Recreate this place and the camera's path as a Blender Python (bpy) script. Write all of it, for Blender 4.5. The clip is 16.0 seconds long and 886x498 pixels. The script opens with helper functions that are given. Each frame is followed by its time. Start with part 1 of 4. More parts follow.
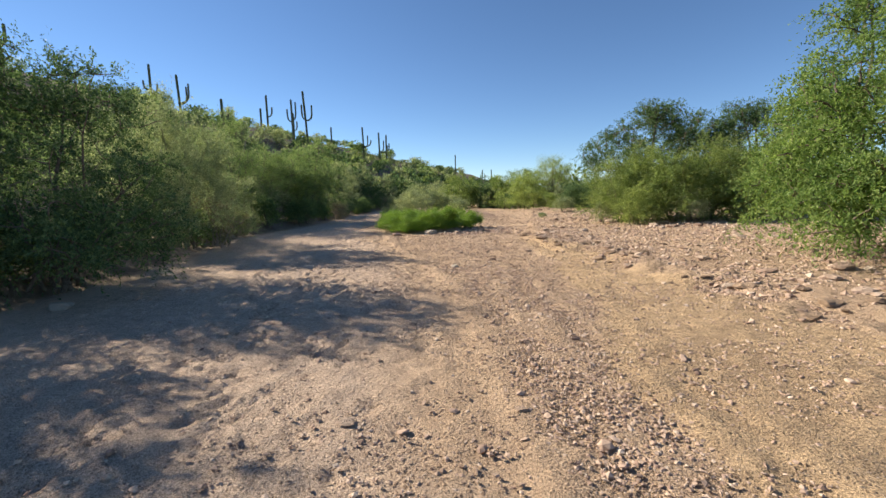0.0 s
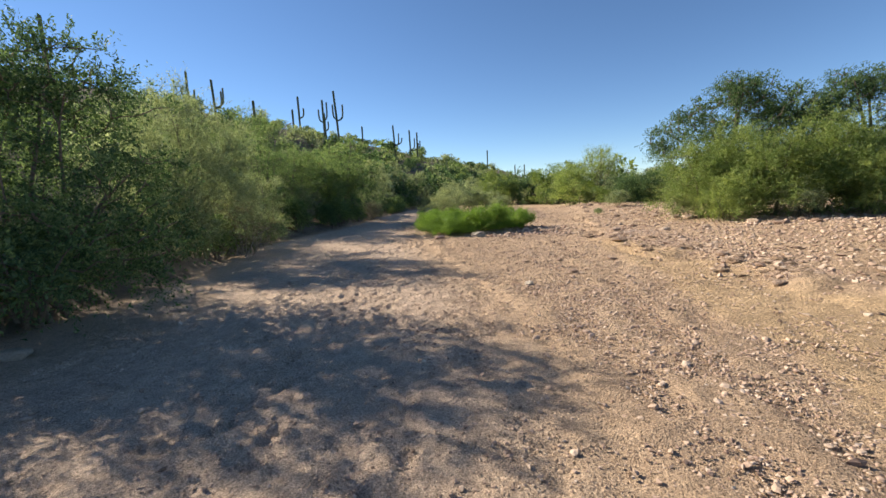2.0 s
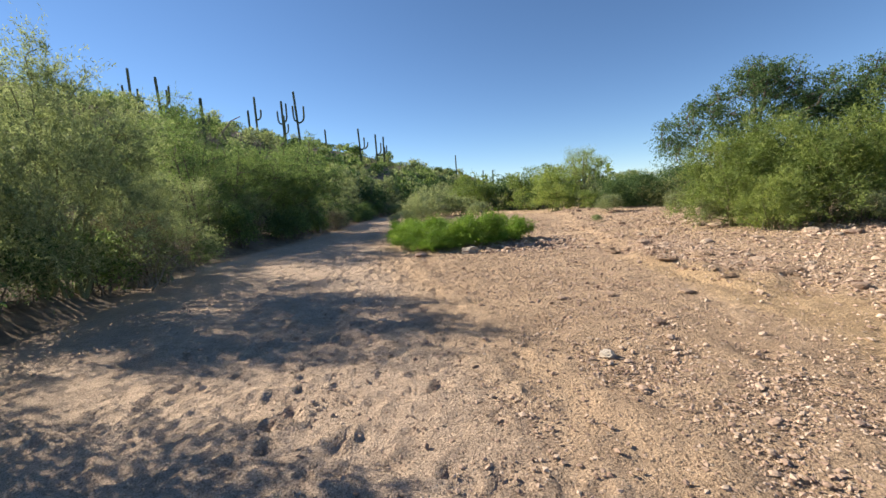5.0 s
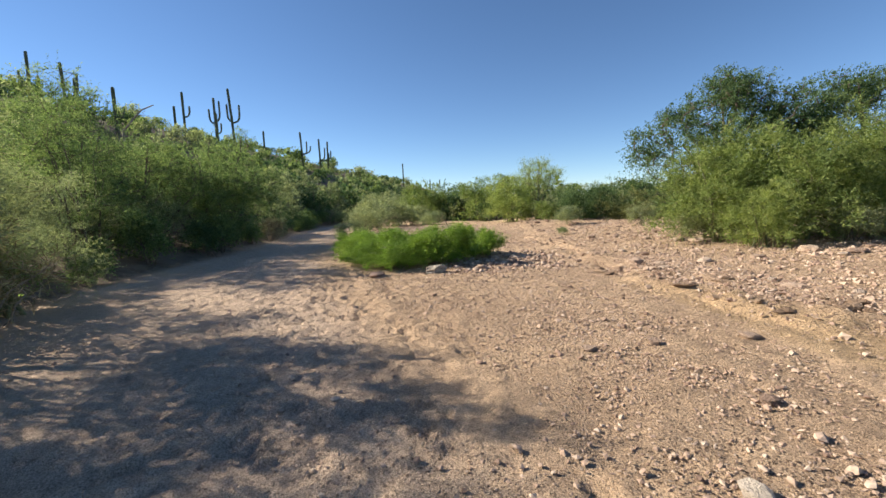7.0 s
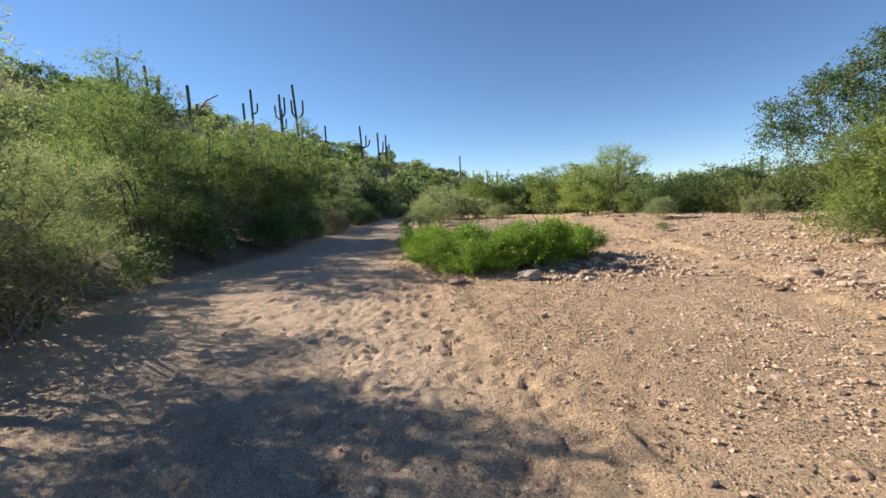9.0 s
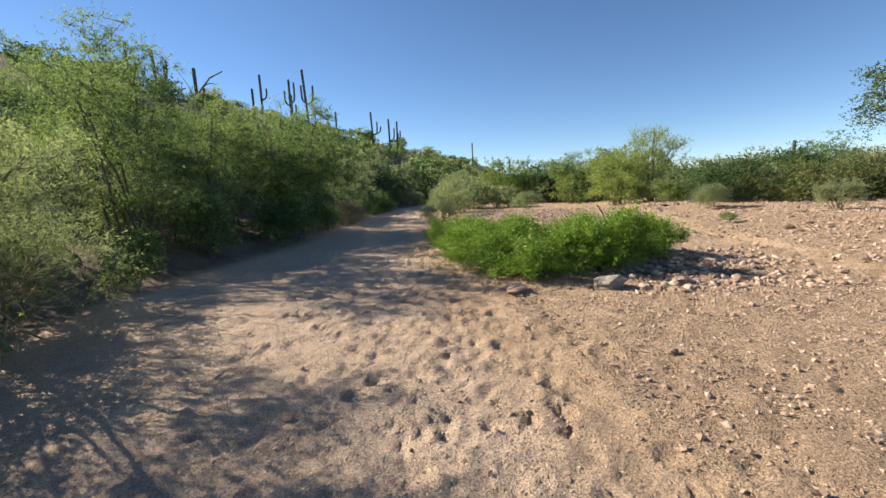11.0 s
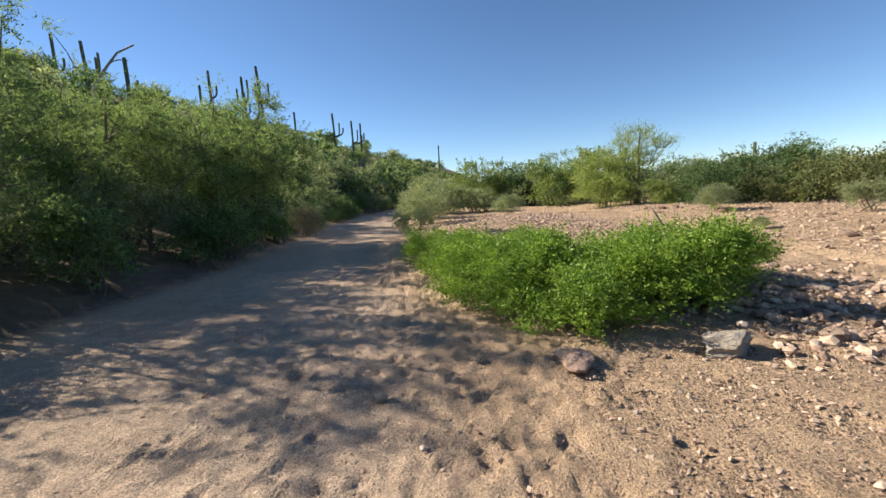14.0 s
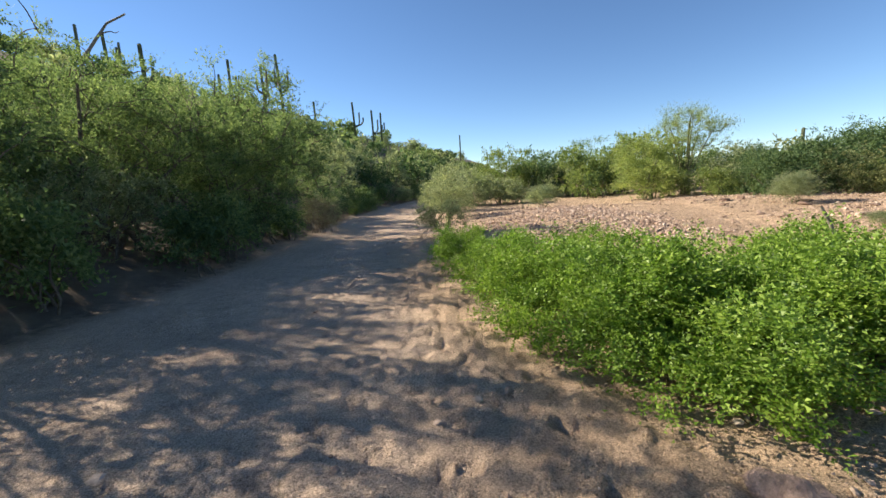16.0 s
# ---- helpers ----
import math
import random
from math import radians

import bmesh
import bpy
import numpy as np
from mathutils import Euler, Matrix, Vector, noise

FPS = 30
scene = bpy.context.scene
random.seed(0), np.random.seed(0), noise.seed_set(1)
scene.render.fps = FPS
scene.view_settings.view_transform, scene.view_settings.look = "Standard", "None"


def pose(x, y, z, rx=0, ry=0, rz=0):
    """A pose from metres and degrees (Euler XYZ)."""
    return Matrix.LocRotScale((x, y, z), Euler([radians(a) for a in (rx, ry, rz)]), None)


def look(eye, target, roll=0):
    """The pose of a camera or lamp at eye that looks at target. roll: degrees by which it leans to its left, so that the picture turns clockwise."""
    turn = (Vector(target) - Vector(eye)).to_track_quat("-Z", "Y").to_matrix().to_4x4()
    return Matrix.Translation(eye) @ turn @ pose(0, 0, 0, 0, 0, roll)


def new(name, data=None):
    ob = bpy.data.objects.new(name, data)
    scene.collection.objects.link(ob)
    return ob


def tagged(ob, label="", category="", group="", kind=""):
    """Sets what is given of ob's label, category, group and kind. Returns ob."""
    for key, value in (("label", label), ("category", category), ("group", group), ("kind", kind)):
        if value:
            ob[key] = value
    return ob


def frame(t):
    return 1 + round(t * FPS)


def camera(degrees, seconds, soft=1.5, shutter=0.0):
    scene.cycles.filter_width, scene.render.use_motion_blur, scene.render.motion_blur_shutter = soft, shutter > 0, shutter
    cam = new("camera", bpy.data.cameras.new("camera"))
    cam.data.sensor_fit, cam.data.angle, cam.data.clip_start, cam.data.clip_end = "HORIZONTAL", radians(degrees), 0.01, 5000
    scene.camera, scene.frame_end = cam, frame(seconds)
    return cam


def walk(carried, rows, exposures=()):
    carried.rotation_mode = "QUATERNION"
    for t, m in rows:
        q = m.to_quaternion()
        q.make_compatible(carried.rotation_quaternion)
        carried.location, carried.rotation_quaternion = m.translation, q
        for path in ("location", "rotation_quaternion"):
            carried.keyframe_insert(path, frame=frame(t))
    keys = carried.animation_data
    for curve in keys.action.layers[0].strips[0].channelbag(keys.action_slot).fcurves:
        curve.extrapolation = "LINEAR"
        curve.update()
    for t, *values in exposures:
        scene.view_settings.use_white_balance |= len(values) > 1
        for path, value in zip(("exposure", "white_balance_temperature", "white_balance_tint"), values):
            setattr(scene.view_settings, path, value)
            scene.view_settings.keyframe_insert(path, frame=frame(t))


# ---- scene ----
cam = camera(94.7, 16.0, soft=1.5)
METRES, EYE, TILT, LEAN, TURN = 14.7, 1.5, 0.0, 0.0, 0.0
ROWS = [
    (0.0, 0.0, 0.0, 0.0, -0.2, -7.56, 1.48),
    (0.5, -0.0115, 0.0323, -0.0006, 0.77, -7.67, 1.52),
    (1.0, -0.0209, 0.0671, -0.0006, 2.18, -7.83, 1.99),
    (1.5, -0.0325, 0.0984, 0.0002, 3.34, -7.84, 2.48),
    (2.0, -0.042, 0.1306, 0.001, 3.97, -7.78, 2.96),
    (2.5, -0.0495, 0.1641, 0.0018, 3.98, -7.7, 3.15),
    (3.0, -0.0581, 0.197, 0.0026, 3.52, -7.73, 3.14),
    (5.5, -0.0862, 0.3621, 0.0018, -2.69, -6.94, 3.23),
    (6.0, -0.0905, 0.3954, 0.0016, -5.16, -6.61, 2.83),
    (6.5, -0.099, 0.4251, 0.0025, -7.3, -6.38, 2.43),
    (7.0, -0.1048, 0.4564, 0.0017, -8.26, -6.31, 2.29),
    (7.5, -0.1135, 0.4863, 0.0013, -7.69, -6.24, 2.31),
    (8.0, -0.1222, 0.5162, 0.0016, -5.78, -6.39, 2.4),
    (8.5, -0.1277, 0.5468, 0.0024, -3.05, -6.57, 2.53),
    (9.0, -0.1385, 0.5753, 0.0008, -0.66, -6.98, 2.53),
    (11.5, -0.1888, 0.709, 0.0006, 0.65, -8.63, 2.64),
    (12.0, -0.1929, 0.7372, 0.0013, -0.16, -8.63, 3.17),
    (12.5, -0.1982, 0.7652, 0.0009, -1.03, -8.52, 3.51),
    (13.0, -0.2023, 0.7936, 0.0011, -2.1, -8.51, 3.6),
    (13.5, -0.202, 0.8254, 0.0008, -3.15, -8.39, 3.41),
    (14.0, -0.2061, 0.8557, -0.0006, -4.19, -8.25, 3.14),
    (14.5, -0.2079, 0.8864, -0.0019, -4.59, -8.23, 3.09),
    (15.0, -0.2133, 0.9152, -0.0021, -3.94, -8.37, 3.06),
    (15.5, -0.2183, 0.942, -0.0013, -2.69, -8.93, 3.13),
    (16.0, -0.2205, 0.9701, -0.0023, -1.44, -9.35, 3.26),
]
walk(cam, [(t, pose(0, 0, EYE, TILT, LEAN, TURN) @ pose(METRES * x, METRES * y, METRES * z, 90 + pitch, roll, yaw)) for t, x, y, z, yaw, pitch, roll in ROWS],
     exposures=((0.0, 1.0), (13.5, 1.0), (15.2, 1.12), (16.0, 1.18)))
# --- light: low sun ahead on the left, clear sky ---
SUN_EL, SUN_AZ = 30.5, -68.0          # degrees above the horizon; degrees from +y towards +x
sun_dir = Vector((math.sin(radians(SUN_AZ)) * math.cos(radians(SUN_EL)),
                  math.cos(radians(SUN_AZ)) * math.cos(radians(SUN_EL)), math.sin(radians(SUN_EL))))
world = bpy.data.worlds.new("desert_sky")
scene.world = world
world.use_nodes = True
sky = world.node_tree.nodes.new("ShaderNodeTexSky")
sky.sky_type, sky.sun_disc = "NISHITA", False
sky.sun_elevation, sky.sun_rotation = radians(SUN_EL), radians(SUN_AZ)
sky.air_density, sky.dust_density, sky.ozone_density, sky.altitude = 0.95, 0.0, 3.3, 2200
background = world.node_tree.nodes["Background"]
background.inputs["Strength"].default_value = 0.077
deep_blue = world.node_tree.nodes.new("ShaderNodeHueSaturation")
deep_blue.inputs["Saturation"].default_value = 1.06
world.node_tree.links.new(sky.outputs[0], deep_blue.inputs["Color"])
world.node_tree.links.new(deep_blue.outputs[0], background.inputs["Color"])
sun_data = bpy.data.lights.new("sun", "SUN")
sun_data.energy, sun_data.angle, sun_data.color = 4.75, radians(0.53), (1.0, 0.885, 0.73)
sun = new("sun", sun_data)
sun.matrix_world = look(sun_dir * 60, (0, 0, 0))


# --- materials ---
def shader(name, rough=0.8):
    mat = bpy.data.materials.new(name)
    mat.use_nodes = True
    nt = mat.node_tree
    bsdf = nt.nodes["Principled BSDF"]
    bsdf.inputs["Roughness"].default_value = rough
    bsdf.inputs["Specular IOR Level"].default_value = 0.25
    return mat, nt, bsdf


def node(nt, kind, **values):
    n = nt.nodes.new(kind)
    for key, value in values.items():
        n.inputs[key].default_value = value
    return n


def ramp(nt, source, stops):
    n = nt.nodes.new("ShaderNodeValToRGB")
    e = n.color_ramp.elements
    while len(e) < len(stops):
        e.new(0.5)
    for k, (p, c) in enumerate(stops):
        e[k].position, e[k].color = p, (*c, 1)
    nt.links.new(source, n.inputs[0])
    return n.outputs[0]


def blend(nt, fac, a, b, how="MIX"):
    n = nt.nodes.new("ShaderNodeMix")
    n.data_type, n.blend_type = "RGBA", how
    for key, v in ((0, fac), (6, a), (7, b)):
        if isinstance(v, bpy.types.NodeSocket):
            nt.links.new(v, n.inputs[key])
        else:
            n.inputs[key].default_value = v if key == 0 else (*v, 1)
    return n.outputs[2]


def place_of(nt, which="Object"):
    return nt.nodes.new("ShaderNodeTexCoord").outputs[which]


def noise_tex(nt, at, scale, detail=4.0, rough=0.55):
    n = node(nt, "ShaderNodeTexNoise", Scale=scale, Detail=detail, Roughness=rough)
    nt.links.new(at, n.inputs["Vector"])
    return n.outputs[0]


def bump(nt, bsdf, height, strength, distance, under=None):
    n = node(nt, "ShaderNodeBump", Strength=strength, Distance=distance)
    nt.links.new(height, n.inputs["Height"])
    if under:
        nt.links.new(under, n.inputs["Normal"])
    nt.links.new(n.outputs[0], bsdf.inputs["Normal"])
    return n.outputs[0]


def foliage(name, dark, mid, light, through_share=0.35, rough=0.65, gloss=0.12):
    """Leaves: each one its own tint, patches of older and younger growth, light passing through."""
    mat, nt, bsdf = shader(name, rough)
    bsdf.inputs["Specular IOR Level"].default_value = gloss
    geo = nt.nodes.new("ShaderNodeNewGeometry")
    tint = ramp(nt, geo.outputs["Random Per Island"], [(0.0, dark), (0.5, mid), (1.0, light)])
    patch = noise_tex(nt, place_of(nt), 1.4, 3)
    tone = ramp(nt, patch, [(0.3, (0.72, 0.78, 0.80)), (0.7, (1.18, 1.12, 0.95))])
    colour = blend(nt, 1.0, tint, tone, "MULTIPLY")
    nt.links.new(colour, bsdf.inputs["Base Color"])
    thin = node(nt, "ShaderNodeBsdfTranslucent")
    nt.links.new(blend(nt, 1.0, colour, (1.08, 1.17, 0.77), "MULTIPLY"), thin.inputs["Color"])
    mix = node(nt, "ShaderNodeMixShader", Fac=through_share)
    nt.links.new(bsdf.outputs[0], mix.inputs[1])
    nt.links.new(thin.outputs[0], mix.inputs[2])
    nt.links.new(mix.outputs[0], nt.nodes["Material Output"].inputs[0])
    return mat


def bark(name, a, b):
    mat, nt, bsdf = shader(name, 0.85)
    g = noise_tex(nt, place_of(nt), 28, 5)
    nt.links.new(ramp(nt, g, [(0.3, a), (0.7, b)]), bsdf.inputs["Base Color"])
    bump(nt, bsdf, g, 0.5, 0.01)
    return mat


MESQUITE = foliage("mesquite_leaves", (0.095, 0.145, 0.065), (0.180, 0.250, 0.112), (0.33, 0.40, 0.195), 0.56)
DARK_LEAF = foliage("dark_mesquite_leaves", (0.048, 0.088, 0.042), (0.098, 0.158, 0.072), (0.195, 0.268, 0.125), 0.34)
PALO = foliage("palo_verde_twigs", (0.125, 0.178, 0.060), (0.225, 0.290, 0.098), (0.37, 0.43, 0.170), 0.44)
OLIVE = foliage("olive_twigs", (0.100, 0.118, 0.050), (0.180, 0.198, 0.088), (0.29, 0.305, 0.150), 0.38)
GREY_LEAF = foliage("greyish_leaves", (0.165, 0.195, 0.120), (0.29, 0.325, 0.20), (0.45, 0.48, 0.32), 0.54)
BRIGHT = foliage("bright_green_leaves", (0.085, 0.165, 0.024), (0.225, 0.350, 0.052), (0.38, 0.51, 0.115), 0.40, 0.45, 0.28)
FRESH = foliage("fresh_mesquite_leaves", (0.095, 0.160, 0.048), (0.185, 0.275, 0.085), (0.33, 0.42, 0.155), 0.5)
PALE_PALO = foliage("pale_palo_verde_twigs", (0.20, 0.255, 0.085), (0.31, 0.375, 0.135), (0.44, 0.49, 0.22), 0.5)
DRY_LEAF = foliage("dry_twigs", (0.16, 0.13, 0.09), (0.27, 0.23, 0.16), (0.40, 0.35, 0.25), 0.2, 0.8)
BARK = bark("grey_brown_bark", (0.075, 0.058, 0.042), (0.20, 0.165, 0.125))
GREEN_BARK = bark("green_bark", (0.13, 0.14, 0.06), (0.25, 0.25, 0.13))
DEAD_WOOD = bark("bleached_wood", (0.17, 0.14, 0.11), (0.34, 0.30, 0.25))


def attribute(nt, name):
    n = nt.nodes.new("ShaderNodeAttribute")
    n.attribute_name = name
    return n.outputs["Fac"]


def times(nt, a, b):
    n = nt.nodes.new("ShaderNodeMath")
    n.operation = "MULTIPLY"
    for k, v in enumerate((a, b)):
        if isinstance(v, bpy.types.NodeSocket):
            nt.links.new(v, n.inputs[k])
        else:
            n.inputs[k].default_value = v
    return n.outputs[0]


def stretched(nt, at, sx, sy):
    n = node(nt, "ShaderNodeMapping", Scale=(sx, sy, 1.0))
    nt.links.new(at, n.inputs["Vector"])
    return n.outputs[0]


def ground_material():
    """Sand of the wash: golden where it was washed smooth, pinkish under gravel, grey silt along the trail, earth on
    the bank. Silt and earth also carry some of the shade's tone in their colour.
    """
    mat, nt, bsdf = shader("wash_sand", 0.95)
    bsdf.inputs["Specular IOR Level"].default_value = 0.08
    at = place_of(nt)
    golden, silt, stony, earthy = (attribute(nt, k) for k in ("golden", "silt", "stony", "earthy"))
    broad, mid, fine = noise_tex(nt, at, 0.45, 5), noise_tex(nt, at, 5.5, 8, 0.72), noise_tex(nt, at, 70, 4, 0.75)
    speck = noise_tex(nt, at, 170, 2, 0.6)
    sand = ramp(nt, broad, [(0.3, (0.495, 0.360, 0.246)), (0.55, (0.572, 0.422, 0.288)), (0.75, (0.622, 0.460, 0.306))])
    smooth = ramp(nt, broad, [(0.3, (0.535, 0.387, 0.240)), (0.7, (0.640, 0.468, 0.287))])
    # trail silt: own grey, made paler to lift the shade falling there
    grey = ramp(nt, broad, [(0.3, (0.545, 0.424, 0.326)), (0.7, (0.645, 0.507, 0.386))])
    sand = blend(nt, golden, blend(nt, silt, sand, grey), smooth)
    sand = blend(nt, 1.0, sand, ramp(nt, mid, [(0.3, (0.72, 0.71, 0.71)), (0.72, (1.16, 1.15, 1.13))]), "MULTIPLY")
    sand = blend(nt, 1.0, sand, ramp(nt, fine, [(0.33, (0.40, 0.38, 0.37)), (0.46, (0.98, 0.98, 0.98)), (0.68, (1.34, 1.32, 1.30))]), "MULTIPLY")
    sand = blend(nt, 1.0, sand, ramp(nt, speck, [(0.34, (0.55, 0.53, 0.51)), (0.47, (1, 1, 1)), (0.68, (1.28, 1.27, 1.25))]), "MULTIPLY")
    # brown bank earth, its darkness partly painted-in shade at the shrubs' feet
    soil = ramp(nt, noise_tex(nt, at, 1.7, 6, 0.7), [(0.3, (0.125, 0.098, 0.078)), (0.6, (0.215, 0.172, 0.130)), (0.8, (0.32, 0.262, 0.195))])
    edge = nt.nodes.new("ShaderNodeMath")
    edge.operation = "MULTIPLY_ADD"
    edge.inputs[1].default_value = 0.9
    nt.links.new(mid, edge.inputs[0])
    nt.links.new(earthy, edge.inputs[2])
    colour = blend(nt, ramp(nt, edge.outputs[0], [(0.55, (0, 0, 0)), (0.95, (1, 1, 1))]), sand, soil)
    heights = []
    for scale, lo, hi, patchy in ((24, 0.16, 0.38, 0.9), (56, 0.2, 0.44, 1.6), (110, 0.2, 0.46, 2.3)):
        cells = nt.nodes.new("ShaderNodeTexVoronoi")
        cells.inputs["Scale"].default_value, cells.inputs["Randomness"].default_value = scale, 1
        nt.links.new(at, cells.inputs["Vector"])
        pebble = ramp(nt, cells.outputs["Distance"], [(lo, (1, 1, 1)), (hi, (0, 0, 0))])
        split = nt.nodes.new("ShaderNodeSeparateColor")
        nt.links.new(cells.outputs["Color"], split.inputs[0])
        stone = ramp(nt, split.outputs[0], [(0.0, (0.13, 0.085, 0.065)), (0.35, (0.31, 0.215, 0.160)), (0.75, (0.46, 0.345, 0.260)), (1.0, (0.64, 0.54, 0.44))])
        some = times(nt, pebble, ramp(nt, split.outputs[1], [(0.30, (0, 0, 0)), (0.36, (1, 1, 1))]))
        some = times(nt, some, ramp(nt, noise_tex(nt, at, patchy, 5), [(0.38, (0.12, 0.12, 0.12)), (0.6, (1, 1, 1))]))
        here = times(nt, some, stony)
        colour = blend(nt, here, colour, stone)
        heights.append(here)
    nt.links.new(colour, bsdf.inputs["Base Color"])
    # ripples across the washed sand, streaks along the gravel
    ripples = times(nt, noise_tex(nt, stretched(nt, at, 1.3, 13.0), 1.0, 4, 0.6), golden)
    streaks = times(nt, noise_tex(nt, stretched(nt, at, 11.0, 1.0), 1.0, 4, 0.6), stony)
    base = bump(nt, bsdf, noise_tex(nt, at, 15, 3, 0.6), 0.65, 0.025)
    base = bump(nt, bsdf, mid, 0.9, 0.065, base)
    base = bump(nt, bsdf, ripples, 0.9, 0.07, base)
    base = bump(nt, bsdf, streaks, 0.6, 0.04, base)
    base = bump(nt, bsdf, fine, 0.8, 0.02, base)
    base = bump(nt, bsdf, heights[0], 1.0, 0.036, base)
    base = bump(nt, bsdf, heights[1], 1.0, 0.022, base)
    bump(nt, bsdf, heights[2], 1.0, 0.012, base)
    return mat


def stone_material(name, stops, per):
    mat, nt, bsdf = shader(name, 0.9)
    if per == "island":
        pick = nt.nodes.new("ShaderNodeNewGeometry").outputs["Random Per Island"]
    else:
        pick = nt.nodes.new("ShaderNodeObjectInfo").outputs["Random"]
    at = place_of(nt)
    g = noise_tex(nt, at, 5.5 if per == "object" else 22, 7, 0.7)
    c = blend(nt, 1.0, ramp(nt, pick, stops), ramp(nt, g, [(0.3, (0.66, 0.64, 0.62)), (0.7, (1.25, 1.22, 1.2))]), "MULTIPLY")
    nt.links.new(c, bsdf.inputs["Base Color"])
    bump(nt, bsdf, g, 0.9, 0.05 if per == "object" else 0.01)
    return mat


STONES = [(0.0, (0.23, 0.160, 0.122)), (0.25, (0.39, 0.285, 0.220)), (0.72, (0.51, 0.390, 0.300)), (1.0, (0.61, 0.50, 0.40))]
GROUND = ground_material()
GRAVEL = stone_material("gravel_stone", STONES, "island")
ROCK = stone_material("rock_stone", STONES, "object")
PALE_ROCK = stone_material("pale_rock", [(0, (0.43, 0.39, 0.33)), (1, (0.50, 0.45, 0.38))], "object")
PINK_ROCK = stone_material("pink_rock", [(0, (0.47, 0.335, 0.265)), (1, (0.49, 0.35, 0.28))], "object")
CRUST = stone_material("crusted_earth", [(0, (0.27, 0.192, 0.134)), (1, (0.43, 0.318, 0.220))], "object")


def cactus_material():
    mat, nt, bsdf = shader("saguaro_skin", 0.7)
    g = noise_tex(nt, place_of(nt), 3.0, 5)
    nt.links.new(ramp(nt, g, [(0.3, (0.060, 0.082, 0.045)), (0.7, (0.115, 0.135, 0.075))]), bsdf.inputs["Base Color"])
    bump(nt, bsdf, g, 0.3, 0.02)
    return mat


CACTUS = cactus_material()


# --- mesh helpers ---
def mesh_of(name, verts, faces, material, smooth=False):
    """A mesh out of an array of corners and an array of faces that all have the same number of corners."""
    verts, faces = np.asarray(verts, dtype=np.float32), np.asarray(faces, dtype=np.int32)
    me = bpy.data.meshes.new(name)
    me.vertices.add(len(verts))
    me.vertices.foreach_set("co", verts.ravel())
    n, k = faces.shape
    me.loops.add(n * k)
    me.loops.foreach_set("vertex_index", faces.ravel())
    me.polygons.add(n)
    me.polygons.foreach_set("loop_start", np.arange(0, n * k, k, dtype=np.int32))
    me.polygons.foreach_set("use_smooth", np.full(n, smooth, dtype=bool))
    me.update(calc_edges=True)
    me.materials.append(material)
    return me


def part(name, me, parent, label=""):
    ob = new(name, me)
    ob.parent = parent
    return tagged(ob, label) if label else ob


def unit(a):
    return a / np.maximum(np.linalg.norm(a, axis=-1, keepdims=True), 1e-9)


def tubes(paths, sides):
    """Tapered limbs: a list of (points, radii), all with the same number of points."""
    pts = np.array([p for p, _ in paths])
    rad = np.array([r for _, r in paths])
    n, k, _ = pts.shape
    tang = unit(np.gradient(pts, axis=1))
    side = unit(np.cross(tang, np.array([0.31, 0.87, 0.38])))
    other = np.cross(tang, side)
    ang = np.linspace(0, 2 * np.pi, sides, endpoint=False)
    ring = side[:, :, None] * np.cos(ang)[None, None, :, None] + other[:, :, None] * np.sin(ang)[None, None, :, None]
    verts = (pts[:, :, None] + ring * rad[:, :, None, None]).reshape(-1, 3)
    i, j, s = np.meshgrid(np.arange(n), np.arange(k - 1), np.arange(sides), indexing="ij")
    a = (i * k + j) * sides
    faces = np.stack([a + s, a + (s + 1) % sides, a + sides + (s + 1) % sides, a + sides + s], -1).reshape(-1, 4)
    return verts, faces


def leaves(rng, at, way, length, width, diamond=False):
    """One leaf at each place, growing along its way: pointed, or diamond-shaped for the broader ones."""
    n = len(at)
    u = unit(way)
    v = unit(np.cross(u, rng.normal(size=(n, 3))))
    size = rng.uniform(0.6, 1.35, (n, 1))
    a, w = u * length * size, v * width * 0.5 * size
    if diamond:
        verts = np.stack([at, at + a * 0.45 + w, at + a, at + a * 0.45 - w], 1).reshape(-1, 3)
        return verts, np.arange(4 * n).reshape(-1, 4)
    verts = np.stack([at, at + a * 0.7 + w * 1.5, at + a - w * 0.8], 1).reshape(-1, 3)
    return verts, np.arange(3 * n).reshape(-1, 3)


def bend(a, b, lift, steps):
    s = np.linspace(0, 1, steps)[:, None]
    mid = a + (b - a) * np.array([0.35, 0.35, 0.5 + lift])
    return (1 - s) ** 2 * a + 2 * s * (1 - s) * mid + s ** 2 * b


